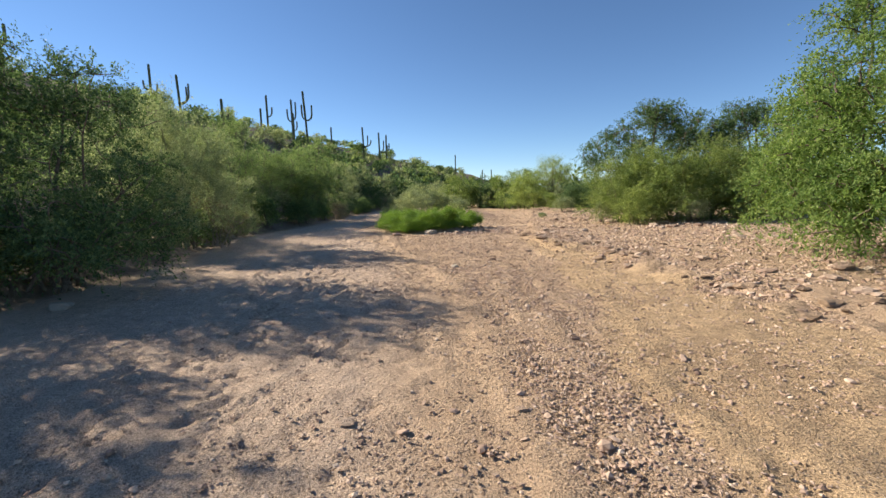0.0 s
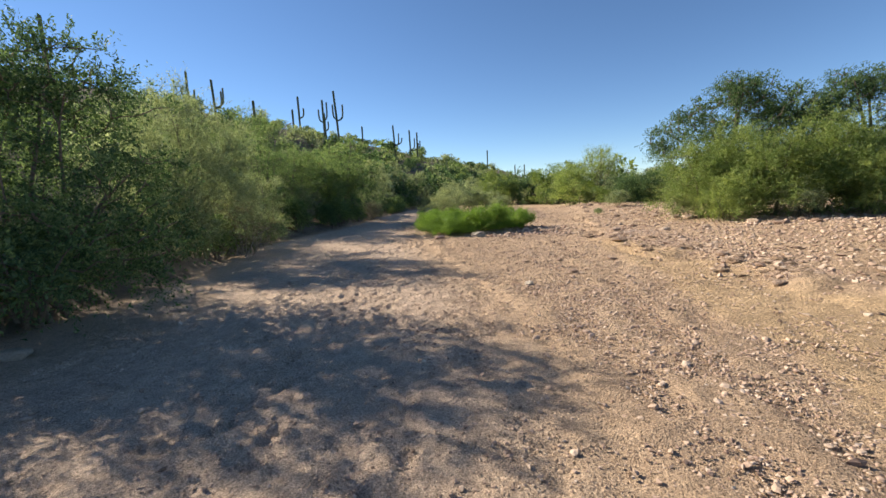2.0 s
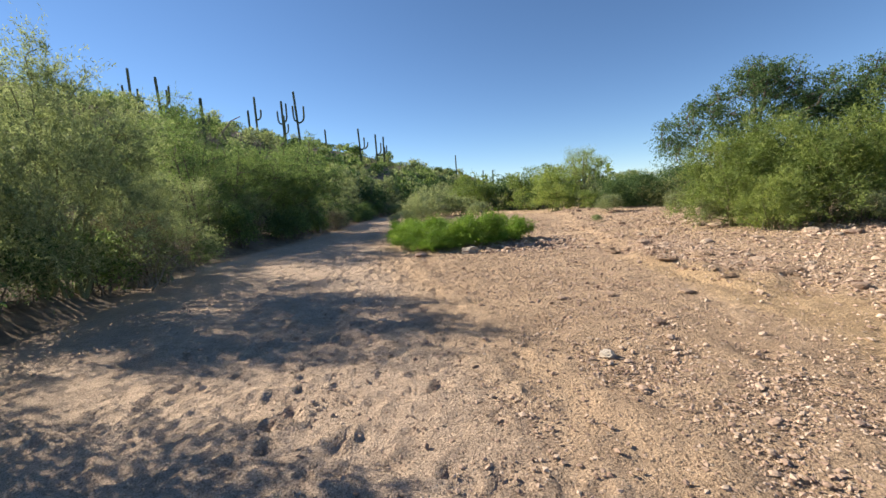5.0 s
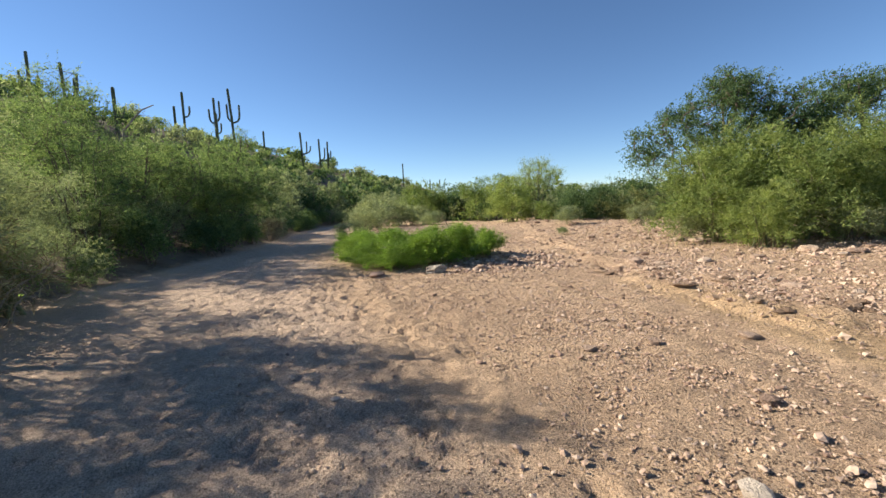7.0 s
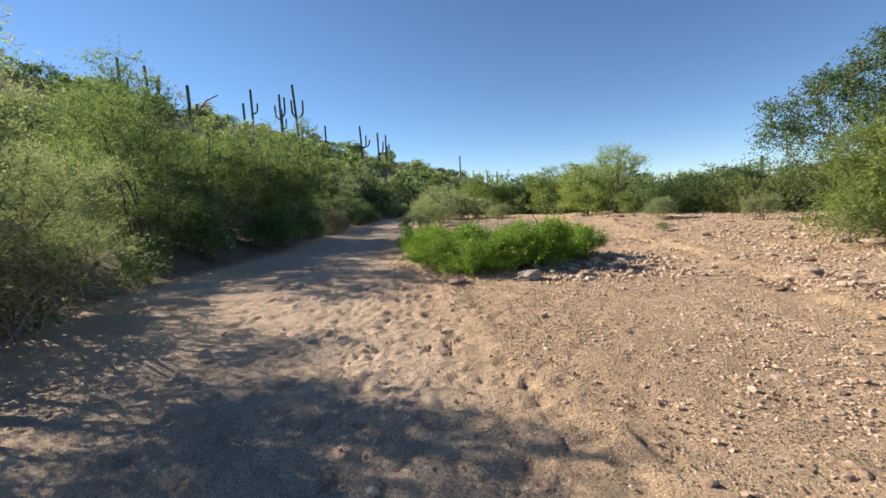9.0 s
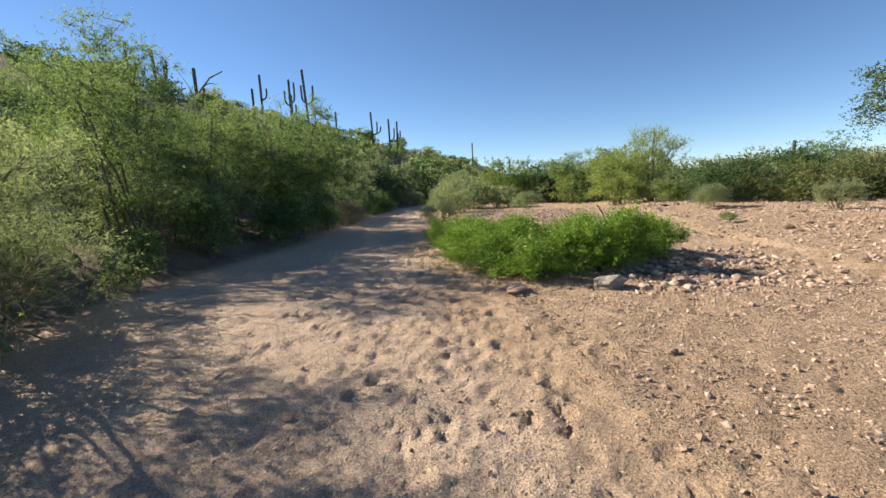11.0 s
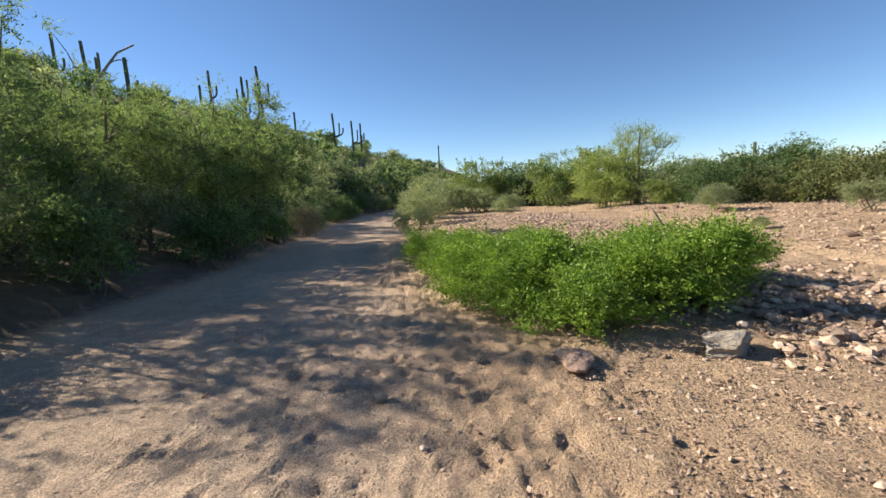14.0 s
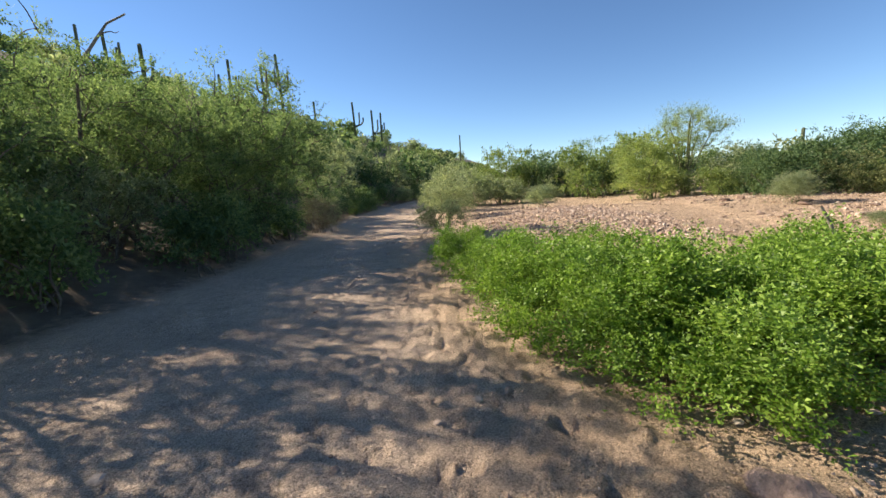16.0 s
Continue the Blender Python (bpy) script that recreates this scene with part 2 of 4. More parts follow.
def make_plant(name, seed, lobes, leaf, wood, clumps=160, twigs=9, per_twig=14, length=0.05, width=0.022, twig=0.45,
               droop=0.15, up=0.25, stems=6, girth=0.06, spread=0.25, floor_gap=0.12, loose=0.75, parts=("trunk", "crown"), low=-0.8, thin=True, diamond=False, knots=9, inner=0.85):
    """A shrub or tree that grows from the origin. lobes: centre and half-axes of the crown's masses."""
    rng = np.random.default_rng(seed)
    lobes = np.array(lobes, dtype=float)
    if knots:
        # every mass of the crown breaks up into smaller tufts with gaps between them
        e = unit(rng.normal(size=(len(lobes), knots, 3)))
        e[..., 2] = np.where(e[..., 2] < -0.75, -e[..., 2], e[..., 2])
        c = lobes[:, None, :3] + e * lobes[:, None, 3:] * rng.uniform(0.55, 0.78, (len(lobes), knots, 1))
        r = lobes[:, None, 3:] * rng.uniform(0.30, 0.52, (len(lobes), knots, 1))
        lobes = np.concatenate([np.concatenate([c, r], -1).reshape(-1, 6), lobes * np.array([1, 1, 1, inner, inner, inner])])
    share = np.prod(lobes[:, 3:], 1) ** (2 / 3)
    pick = rng.choice(len(lobes), clumps, p=share / share.sum())
    d = unit(rng.normal(size=(clumps, 3)))
    d[:, 2] = np.where(d[:, 2] < low, -d[:, 2] * 0.6, d[:, 2])
    d = unit(d)
    ripple = 0.86 + 0.16 * np.sin(d[:, 0] * 5 + seed) * np.cos(d[:, 1] * 4 + 2 * seed) + rng.normal(0, 0.07, clumps)
    rad = (1 - 0.6 * rng.random(clumps) ** 1.8) * ripple
    centre = lobes[pick, :3] + d * lobes[pick, 3:] * rad[:, None]
    centre[:, 2] = np.maximum(centre[:, 2], floor_gap + rng.random(clumps) * 0.25)
    out = unit(d + np.array([0, 0, up]))
    # limbs from the foot to the crown, then thinner branches to every clump
    order = rng.permutation(clumps)
    limbs, heads, joints = [], [], 7 if thin else 5
    for k in order[:stems]:
        foot = np.array([rng.normal(0, spread), rng.normal(0, spread), -0.12])
        p = bend(foot, centre[k], 0.12, joints) + rng.normal(0, 0.03, (joints, 3)) * np.array([1, 1, 0.4])
        r0 = girth * rng.uniform(0.6, 1.15)
        limbs.append((p, np.linspace(r0, r0 * 0.22, joints)))
        heads.append(p)
    nodes = np.concatenate([p[2:-1] for p in heads])
    fine = []
    rest = order[stems:] if thin else order[:0]
    gaps = np.array([np.min(np.linalg.norm(nodes - centre[k], axis=1)) for k in rest])
    for k in rest[np.argsort(gaps)]:
        # each branch forks off the nearest wood below it, limb or earlier branch
        gap = np.linalg.norm(nodes - centre[k], axis=1) + 1.5 * np.maximum(0, nodes[:, 2] - centre[k, 2])
        a = nodes[np.argmin(gap)]
        way = bend(a, centre[k], 0.05, 4) + np.array([[0], [1], [1], [0]]) * rng.normal(0, 0.05, (4, 3)) * min(1, gap.min())
        fine.append((way, np.linspace(girth * 0.24, girth * 0.08, 4)))
        nodes = np.concatenate([nodes, way[1:]])
    v1, f1 = tubes(limbs, 6 if thin else 4)
    if fine:
        v2, f2 = tubes(fine, 3)
        v1, f1 = np.concatenate([v1, v2]), np.concatenate([f1, f2 + len(v1)])
    # twigs of leaves round every clump
    way = unit(out[:, None] * 0.75 + rng.normal(size=(clumps, twigs, 3)) * loose)
    reach = twig * rng.uniform(0.45, 1.25, (clumps, twigs, 1, 1))
    s = np.sort(rng.random((clumps, twigs, per_twig, 1)), axis=2)
    at = centre[:, None, None] + way[:, :, None] * reach * s
    at[..., 2] -= (droop * reach * s * s)[..., 0]
    at = at + rng.normal(0, 0.012, at.shape)
    at = at.reshape(-1, 3)
    grow = (way[:, :, None] * 0.8 + rng.normal(size=(clumps, twigs, per_twig, 3)) * 0.75).reshape(-1, 3)
    keep = at[:, 2] > 0.02
    lv, lf = leaves(rng, at[keep], grow[keep], length, width, diamond)
    return (mesh_of(name + "_wood", v1, f1, wood, True), mesh_of(name + "_leaves", lv, lf, leaf), parts)


def put_plant(kind, name, label, category, group, x, y, size=1.0, tall=None, turn=0.0, sink=0.0):
    wood, crown, names = kind
    thing = new(name)
    tall = size if tall is None else tall
    thing.matrix_basis = Matrix.Translation((x, y, height(x, y) - sink)) @ Matrix.Rotation(radians(turn), 4, "Z") @ Matrix.Diagonal((size, size, tall, 1))
    part(names[0], wood, thing)
    part(names[1], crown, thing)
    return tagged(thing, label, category, group)


# --- the lie of the land ---
class Field:
    """Smooth random unevenness of the ground."""
    def __init__(self, seed):
        self.grid = np.random.default_rng(seed).random((256, 256))

    def __call__(self, x, y, size):
        x, y = np.asarray(x, dtype=float) / size, np.asarray(y, dtype=float) / size
        i, j = np.floor(x).astype(int), np.floor(y).astype(int)
        u, v = x - i, y - j
        u, v = u * u * (3 - 2 * u), v * v * (3 - 2 * v)
        g = self.grid
        i0, i1, j0, j1 = i % 256, (i + 1) % 256, j % 256, (j + 1) % 256
        return (g[i0, j0] * (1 - u) + g[i1, j0] * u) * (1 - v) + (g[i0, j1] * (1 - u) + g[i1, j1] * u) * v - 0.5


uneven, uneven_b = Field(3), Field(11)
BANK = ((-60, -9), (0, -7.4), (6, -6.7), (10, -6.9), (14, -8.0), (18, -8.2), (23, -7.5), (36, -7.6), (44, -6.2), (52, -4.4), (62, -2), (85, 3), (125, 12), (300, 60))
RISE = ((-400, 0), (0, 0), (0.8, 0.35), (3, 0.8), (7, 1.9), (15, 5.7), (20, 8.9), (34, 14.2), (50, 17.2), (120, 21), (900, 24))
BAR = ((-60, 7), (2, 5.0), (4, 4.5), (6, 4.0), (8, 3.7), (10, 3.5), (12, 3.2), (14, 3.0), (17, 3.3), (20, 4.2), (30, 6), (60, 10), (300, 40))      # lip of the stony terrace
GOLD = ((-60, 1.3), (2.4, 1.3), (3.7, 1.65), (5.3, 2.0), (7.6, 2.3), (12, 2.3), (15, 2.6), (18, 3.4))      # where the smooth washed sand begins
TRACK = ((-60, 0.5), (2, 0.35), (4, 0.2), (7, -0.2), (9.5, -0.9), (11.7, -1.4), (14, -2.1), (16, -2.35), (22, -3.6), (60, -1))      # worn smooth track beside the gravel
STRIP = ((-60, 1.05), (2, 1.05), (4, 0.95), (6.4, 0.8), (8, 0.95), (10, 1.2), (20, 1.2))      # line of coarse gravel


def table(rows, v):
    return np.interp(v, [r[0] for r in rows], [r[1] for r in rows])


def broad_height(x, y):
    x, y = np.asarray(x, dtype=float), np.asarray(y, dtype=float)
    s = table(BANK, y) - x + uneven(x, y, 2.3) * 0.7 * (np.abs(x) < 60)
    h = table(RISE, s)
    # the stony terrace on the other side, and the gravel bar past the green patch
    e = x - table(BAR, y) + uneven_b(x, y, 2.6) * 1.1 + uneven(x, y, 0.6) * 0.8
    h = h + 0.11 * np.clip(e / 0.5, 0, 1) + 0.16 * np.clip((e - 1) / 4.0, 0, 1)
    h = h + 0.32 * np.exp(-((x - 0.8) / 2.6) ** 2 - ((y - 27) / 5.0) ** 2)
    h = h + 0.22 * np.exp(-((x - 6.5) / 3.4) ** 2 - ((y - 29.5) / 2.4) ** 2)
    far = np.clip((np.hypot(x, y - 20) - 14) / 30, 0, 1)
    h = h + far * (uneven(x, y, 9) * 0.5 + uneven_b(x, y, 23) * 1.0) * np.where(s > 0, 1.0, 0.22)
    return h + uneven(x, y, 3.1) * 0.05 + uneven_b(x, y, 0.9) * 0.018


def height(x, y):
    return float(broad_height(x, y))


def smoothstep(v, a, b):
    t = np.clip((v - a) / (b - a), 0, 1)
    return t * t * (3 - 2 * t)


def golden_sand(x, y):
    wave = 0.5 * uneven(x, y, 1.1)
    return smoothstep(x - table(GOLD, y) + wave, -0.12, 0.2) * (1 - smoothstep(x - table(BAR, y) + wave, -0.35, 0.25)) * (1 - smoothstep(y, 11.5, 15))


def trail_silt(x, y):
    return 1 - smoothstep(x - table(TRACK, y) + 0.8 * uneven(x, y, 1.3), -1.2, 0.1)


def stoniness(x, y):
    """How much gravel lies at a place: little in the soft sand, most on the terrace and the bar."""
    x, y = np.asarray(x, dtype=float), np.asarray(y, dtype=float)
    e, tr = x - table(BAR, y), x - table(TRACK, y) + 0.3 * uneven_b(x, y, 1.2)
    field = 0.13 + 0.30 * smoothstep(tr, -2.0, -0.6) * (1 - smoothstep(y, 8, 12)) + 0.42 * smoothstep(tr, 0.0, 0.5)
    field = field + 0.55 * np.exp(-((x - table(STRIP, y)) / (0.3 + 0.04 * np.clip(y, 0, 12))) ** 2)
    field = field * (1 - 0.55 * golden_sand(x, y)) * (1 - 0.6 * np.exp(-(tr / 0.2) ** 2))
    bar = np.exp(-((x - 0.8) / 2.4) ** 2 - ((y - 26) / 5.5) ** 2) + 1.2 * np.exp(-((x - 0.9) / 1.7) ** 2 - ((y - 16.4) / 1.2) ** 2)
    return np.clip((field + 0.85 * smoothstep(e, -0.3, 0.5) + bar) * (0.35 + 1.3 * np.clip(uneven(x, y, 0.8) + 0.5, 0, 1)), 0, 1.6) / 1.6


def spaced(lo, hi, a, b, fine, growth, cap):
    """Grid lines: evenly fine from a to b, wider and wider towards lo and hi."""
    line = list(np.arange(a, b + 1e-6, fine))
    step = fine
    while line[-1] < hi:
        step = min(step * growth, cap)
        line.append(line[-1] + step)
    step, left = fine, []
    here = a
    while here > lo:
        step = min(step * growth, cap)
        here -= step
        left.append(here)
    return np.array(left[::-1] + line)


def make_ground():
    rng = np.random.default_rng(5)
    gx = spaced(-1500, 1500, -5.0, -0.9, 0.036, 1.02, 0.07)
    gx = np.concatenate([spaced(-1500, 0, -5.0, -5.0, 0.04, 1.10, 90)[:-1], np.array(gx)[(gx > -4.99) & (gx < 4.7)], spaced(0, 1500, 4.7, 4.7, 0.06, 1.10, 90)[1:]])
    gx = np.unique(np.round(gx, 4))
    gy = spaced(-600, 2500, 1.8, 17.4, 0.054, 1.10, 90)
    X, Y = np.meshgrid(gx, gy, indexing="ij")
    Z = broad_height(X, Y)
    near = np.clip((6.4 - np.abs(X)) / 1.2, 0, 1) * np.clip((30 - Y) / 6, 0, 1) * np.clip((Y + 4) / 3, 0, 1)
    Z += near * (uneven(X, Y, 0.31) * 0.026 + uneven_b(X, Y, 0.13) * 0.026)
    # ripples across the smooth sand, clods on the terrace lip, worn wheel tracks along the wash
    gold = golden_sand(X, Y)
    Z += near * gold * (uneven(X * 0.22, Y, 0.15) * 0.022 + uneven_b(X * 0.3, Y + 0.3 * X, 0.34) * 0.03)
    lip = np.exp(-((X - table(BAR, Y) - 0.15) / 0.4) ** 2)
    Z += near * lip * np.clip(uneven_b(X, Y, 0.22) + uneven(X, Y, 0.5), -0.1, 1) * 0.11
    for line, off, deep in ((TRACK, 0.0, 0.014), (TRACK, 0.6, 0.008), (STRIP, 0.5, 0.014), (GOLD, 0.55, 0.010)):
        mid = table(line, Y) + off + 0.12 * uneven(Y * 0, Y, 3)
        Z -= near * deep * np.exp(-((X - mid) / 0.13) ** 2) - near * 0.5 * deep * np.exp(-((np.abs(X - mid) - 0.24) / 0.08) ** 2)
    # churned, trodden sand, with hoof and foot prints
    trail = np.exp(-((X + 2.3 + 0.03 * Y) / 1.3) ** 2) * near
    Z += trail * (uneven(X, Y, 0.12) * 0.020 + uneven_b(X, Y, 0.42) * 0.016)
    for _ in range(2600):
        px, py = rng.uniform(-5.6, -0.4), rng.uniform(1.8, 21)
        if rng.random() < 0.8:
            px = -2.3 - 0.04 * py + rng.normal(0, 0.85)
        r, deep, slim, turn = rng.uniform(0.032, 0.07), 0.006 + 0.024 * rng.random() ** 1.6, rng.uniform(0.5, 1.0), rng.uniform(-1.0, 1.0)
        i0, i1 = np.searchsorted(gx, (px - 0.3, px + 0.3))
        j0, j1 = np.searchsorted(gy, (py - 0.3, py + 0.3))
        dx, dy = X[i0:i1, j0:j1] - px, Y[i0:i1, j0:j1] - py
        q = np.hypot(dx * math.cos(turn) + dy * math.sin(turn), slim * (dy * math.cos(turn) - dx * math.sin(turn))) / r
        q = q * (1 + 0.9 * uneven(X[i0:i1, j0:j1], Y[i0:i1, j0:j1], 0.06))
        Z[i0:i1, j0:j1] += deep * (0.4 * np.exp(-((q - 1.45) / 0.35) ** 2) - np.exp(-q ** 4))
    nx, ny = len(gx), len(gy)
    i, j = np.meshgrid(np.arange(nx - 1), np.arange(ny - 1), indexing="ij")
    a = i * ny + j
    faces = np.stack([a, a + ny, a + ny + 1, a + 1], -1).reshape(-1, 4)
    me = mesh_of("ground", np.stack([X, Y, Z], -1).reshape(-1, 3), faces, GROUND, True)
    bankward = table(BANK, Y) - X
    for name, share in (("golden", gold), ("silt", trail_silt(X, Y) * (1 - smoothstep(bankward, 2, 6))), ("stony", np.clip(0.22 + stoniness(X, Y) * 1.9, 0, 1) * (1 - smoothstep(bankward, -1.5, 0))),
                        ("earthy", smoothstep(bankward, -1.1, 1.2))):
        me.attributes.new(name, "FLOAT", "POINT").data.foreach_set("value", share.astype(np.float32).ravel())
    return tagged(new("ground", me), "sandy desert wash bed with tracks, rising to a hill", "ground", kind="structure")


make_ground()


# --- loose stones ---
def stone_shape(seed, level, rough=0.22):
    bm = bmesh.new()
    bmesh.ops.create_icosphere(bm, subdivisions=level, radius=1)
    rng = random.Random(seed)
    off = Vector((rng.random() * 50, rng.random() * 50, rng.random() * 50))
    cuts = [(Vector((rng.gauss(0, 1), rng.gauss(0, 1), rng.gauss(0, 1))).normalized(), rng.uniform(0.55, 0.85)) for _ in range(7)]
    for v in bm.verts:
        for n, d in cuts:
            if v.co.dot(n) > d:
                v.co -= n * (v.co.dot(n) - d) * 0.85
        v.co *= 1 + rough * noise.noise(v.co * 1.3 + off) + 0.12 * noise.noise(v.co * 4 + off) + 0.08 * noise.noise(v.co * 9 + off)
    vs = np.array([v.co[:] for v in bm.verts])
    fs = np.array([[v.index for v in f.verts] for f in bm.faces])
    bm.free()
    return vs, fs


def turns(rng, n):
    q = unit(rng.normal(size=(n, 4)))
    w, x, y, z = q.T
    return np.stack([1 - 2 * (y * y + z * z), 2 * (x * y - z * w), 2 * (x * z + y * w), 2 * (x * y + z * w), 1 - 2 * (x * x + z * z),
                     2 * (y * z - x * w), 2 * (x * z - y * w), 2 * (y * z + x * w), 1 - 2 * (x * x + y * y)], -1).reshape(n, 3, 3)


def make_gravel(name, seed, count, shape, small, large, box):
    rng = np.random.default_rng(seed)
    x, y = rng.uniform(box[0], box[1], count * 4), rng.uniform(box[2], box[3], count * 4)
    keep = rng.random(count * 4) < stoniness(x, y)
    x, y = x[keep][:count], y[keep][:count]
    n = len(x)
    size = small * (large / small) ** (rng.random(n) ** 2.2) * 0.5
    vs, fs = shape
    m = turns(rng, n) * (size[:, None] * rng.uniform(0.4, 1.45, (n, 3)))[:, None, :]
    v = np.einsum("nij,kj->nki", m, vs)
    v[..., 2] *= 0.7
    v += np.stack([x, y, broad_height(x, y) + size * 0.28], -1)[:, None]
    f = fs[None] + (np.arange(n) * len(vs))[:, None, None]
    above = v[:, fs, 2].mean(-1) > (broad_height(x, y) - 0.05 * size)[:, None]      # what is sunk in the sand stays out
    me = mesh_of(name, v.reshape(-1, 3), f[above], GRAVEL)
    return tagged(new(name, me), "angular pinkish tan gravel strewn over the sand", "gravel", kind="stuff")


OCTA = (np.array([[1, 0, 0], [-1, 0, 0], [0, 1, 0], [0, -1, 0], [0, 0, 1], [0, 0, -1]], dtype=float),
        np.array([[0, 2, 4], [2, 1, 4], [1, 3, 4], [3, 0, 4], [2, 0, 5], [1, 2, 5], [3, 1, 5], [0, 3, 5]]))
make_gravel("gravel", 21, 24000, OCTA, 0.014, 0.044, (-2.6, 4.6, 1.8, 8.2))
make_gravel("gravel", 27, 18000, OCTA, 0.018, 0.05, (-3.0, 5.0, 8.2, 16.0))
make_gravel("gravel", 22, 5600, stone_shape(2, 1), 0.028, 0.085, (-5.5, 11, 1.4, 21))
make_gravel("gravel", 26, 900, stone_shape(8, 1), 0.05, 0.17, (-0.6, 3.2, 15.3, 18.6))
make_gravel("gravel", 24, 3200, stone_shape(5, 1), 0.045, 0.12, (-1.8, 3.4, 22.0, 29.5))
make_gravel("gravel", 25, 10500, OCTA, 0.04, 0.12, (2.9, 13, 5.0, 21))
make_gravel("gravel", 23, 9500, OCTA, 0.035, 0.12, (-4.5, 16, 20, 34))

rock_meshes = []
for k in range(6):
    vs, fs = stone_shape(40 + k, 2, 0.3)
    rock_meshes.append(mesh_of("rock", vs, fs, ROCK))


def put_rock(x, y, sx, sy, sz, turn, me, label, group="", sink=0.3):
    ob = new("rock", me)
    ob.matrix_basis = Matrix.Translation((x, y, height(x, y) + sz * (1 - 2 * sink) * 0.5)) @ Matrix.Rotation(radians(turn), 4, "Z") @ Matrix.Diagonal((sx / 2, sy / 2, sz / 2, 1))
    return tagged(ob, label, "rock", group)


def coloured(k, mat):
    return mesh_of("boulder", *stone_shape(40 + k, 3, 0.22), mat, True)


put_rock(-0.42, 15.74, 0.52, 0.36, 0.25, 8, mesh_of("boulder", *stone_shape(40, 3, 0.3), PALE_ROCK), "pale grey boulder beside the green shrubs")
put_rock(-1.76, 15.74, 0.50, 0.36, 0.16, 50, mesh_of("boulder", *stone_shape(53, 4, 0.8), PINK_ROCK), "rough pink boulder half sunk in sand", sink=0.56)
put_rock(-3.36, 15.40, 0.13, 0.10, 0.07, 20, coloured(2, PALE_ROCK), "small pale stone on the trodden sand")
put_rock(1.12, 9.15, 0.20, 0.13, 0.08, 15, rock_meshes[2], "angular tan stone lying on the wash bed")
put_rock(0.24, 8.38, 0.20, 0.15, 0.09, 65, mesh_of("chip", *stone_shape(49, 2, 0.3), stone_material("white_rock", [(0, (0.66, 0.59, 0.50)), (1, (0.70, 0.63, 0.54))], "object")), "pale angular stone on the gravel")
put_rock(-5.55, 5.75, 0.30, 0.2, 0.18, 10, coloured(3, PALE_ROCK), "pale stone lying under the bank shrubs")
crust_meshes = [mesh_of("clod", *stone_shape(60 + k, 2, 0.75), CRUST) for k in range(4)]
rng = np.random.default_rng(79)
for k in range(70):
    y = rng.uniform(4.4, 15.0)
    x, s = float(table(BAR, y)) + rng.uniform(-0.3, 0.9), 0.06 + 0.15 * rng.random() ** 2
    ob = new("earth_clod", crust_meshes[k % 4])
    ob.matrix_basis = Matrix.Translation((x, y, height(x, y) + 0.02)) @ Matrix.Rotation(rng.uniform(0, 6.28), 4, "Z") @ Matrix.Rotation(rng.uniform(-0.25, 0.25), 4, "X") @ Matrix.Diagonal((s * rng.uniform(0.5, 0.8), s * 0.5, s * rng.uniform(0.18, 0.34), 1))
    tagged(ob, "dark crusted clod of earth on the terrace lip", "clod", "clods of the terrace lip")
rng = np.random.default_rng(78)
for k in range(46):
    x, y, s = rng.uniform(-0.1, 2.6), rng.uniform(15.5, 17.0), rng.uniform(0.07, 0.22)
    put_rock(x, y + 0.45 * max(0, x - 0.4), s * rng.uniform(0.9, 1.4), s, s * rng.uniform(0.5, 0.8), rng.uniform(0, 360), rock_meshes[k % 6],
             "reddish stone in the shade of the green shrubs", "stones of the wash")
rng = np.random.default_rng(77)
made = 0
while made < 265:
    x, y = rng.uniform(-4.5, 13), rng.uniform(2, 30)
    on_terrace = x > table(BAR, y) - 0.6
    if rng.random() > float(stoniness(x, y)) ** 1.5 or (-3.4 < x < 2.2 and 15.2 < y < 22.5) or (not on_terrace and rng.random() < 0.6):
        continue
    s = 0.07 + 0.12 * rng.random() ** 2.5 + (0.20 * rng.random() ** 1.6 if on_terrace else 0)
    put_rock(x, y, s * rng.uniform(0.9, 1.5), s, s * rng.uniform(0.4, 0.7), rng.uniform(0, 360), rock_meshes[made % 6],
             "angular tan stone lying on the stony terrace" if on_terrace else "angular tan stone lying on the wash bed", "stones of the wash")
    made += 1


# --- kinds of plants ---
SHRUB = ("woody_base", "foliage")
bushA = make_plant("dark_shrub", 1, [(0, 0, 1.7, 1.9, 1.9, 1.9), (0.9, -0.6, 0.9, 1.3, 1.4, 1.0), (-0.8, 0.5, 2.5, 1.4, 1.4, 1.4), (0.4, 0.7, 2.2, 1.5, 1.3, 1.5), (0, 0, 0.6, 2.0, 1.9, 0.6)],
                   DARK_LEAF, BARK, clumps=520, twigs=10, per_twig=14, length=0.054, width=0.019, twig=0.42, stems=9)
mesquiteA = make_plant("mesquite", 2, [(0, 0, 2.9, 2.1, 2.1, 1.9), (1.2, 0.3, 1.8, 1.5, 1.5, 1.6), (-1.1, -0.6, 2.0, 1.5, 1.5, 1.8), (0.2, 1.1, 3.6, 1.2, 1.2, 1.2)],
                       MESQUITE, BARK, clumps=340, twigs=9, per_twig=15, length=0.06, width=0.02, twig=0.5, stems=8, girth=0.08)
openM = make_plant("open_mesquite", 13, [(0, 0, 3.3, 2.0, 2.0, 1.6), (1.2, 0.3, 2.2, 1.3, 1.4, 1.2), (-1.1, -0.6, 2.3, 1.4, 1.4, 1.3), (0.2, 0.9, 4.0, 1.0, 1.0, 1.0), (0.1, 0, 1.1, 1.8, 1.7, 1.0)],
                   MESQUITE, BARK, clumps=270, twigs=10, per_twig=14, length=0.058, width=0.019, twig=0.45, stems=7, girth=0.06)
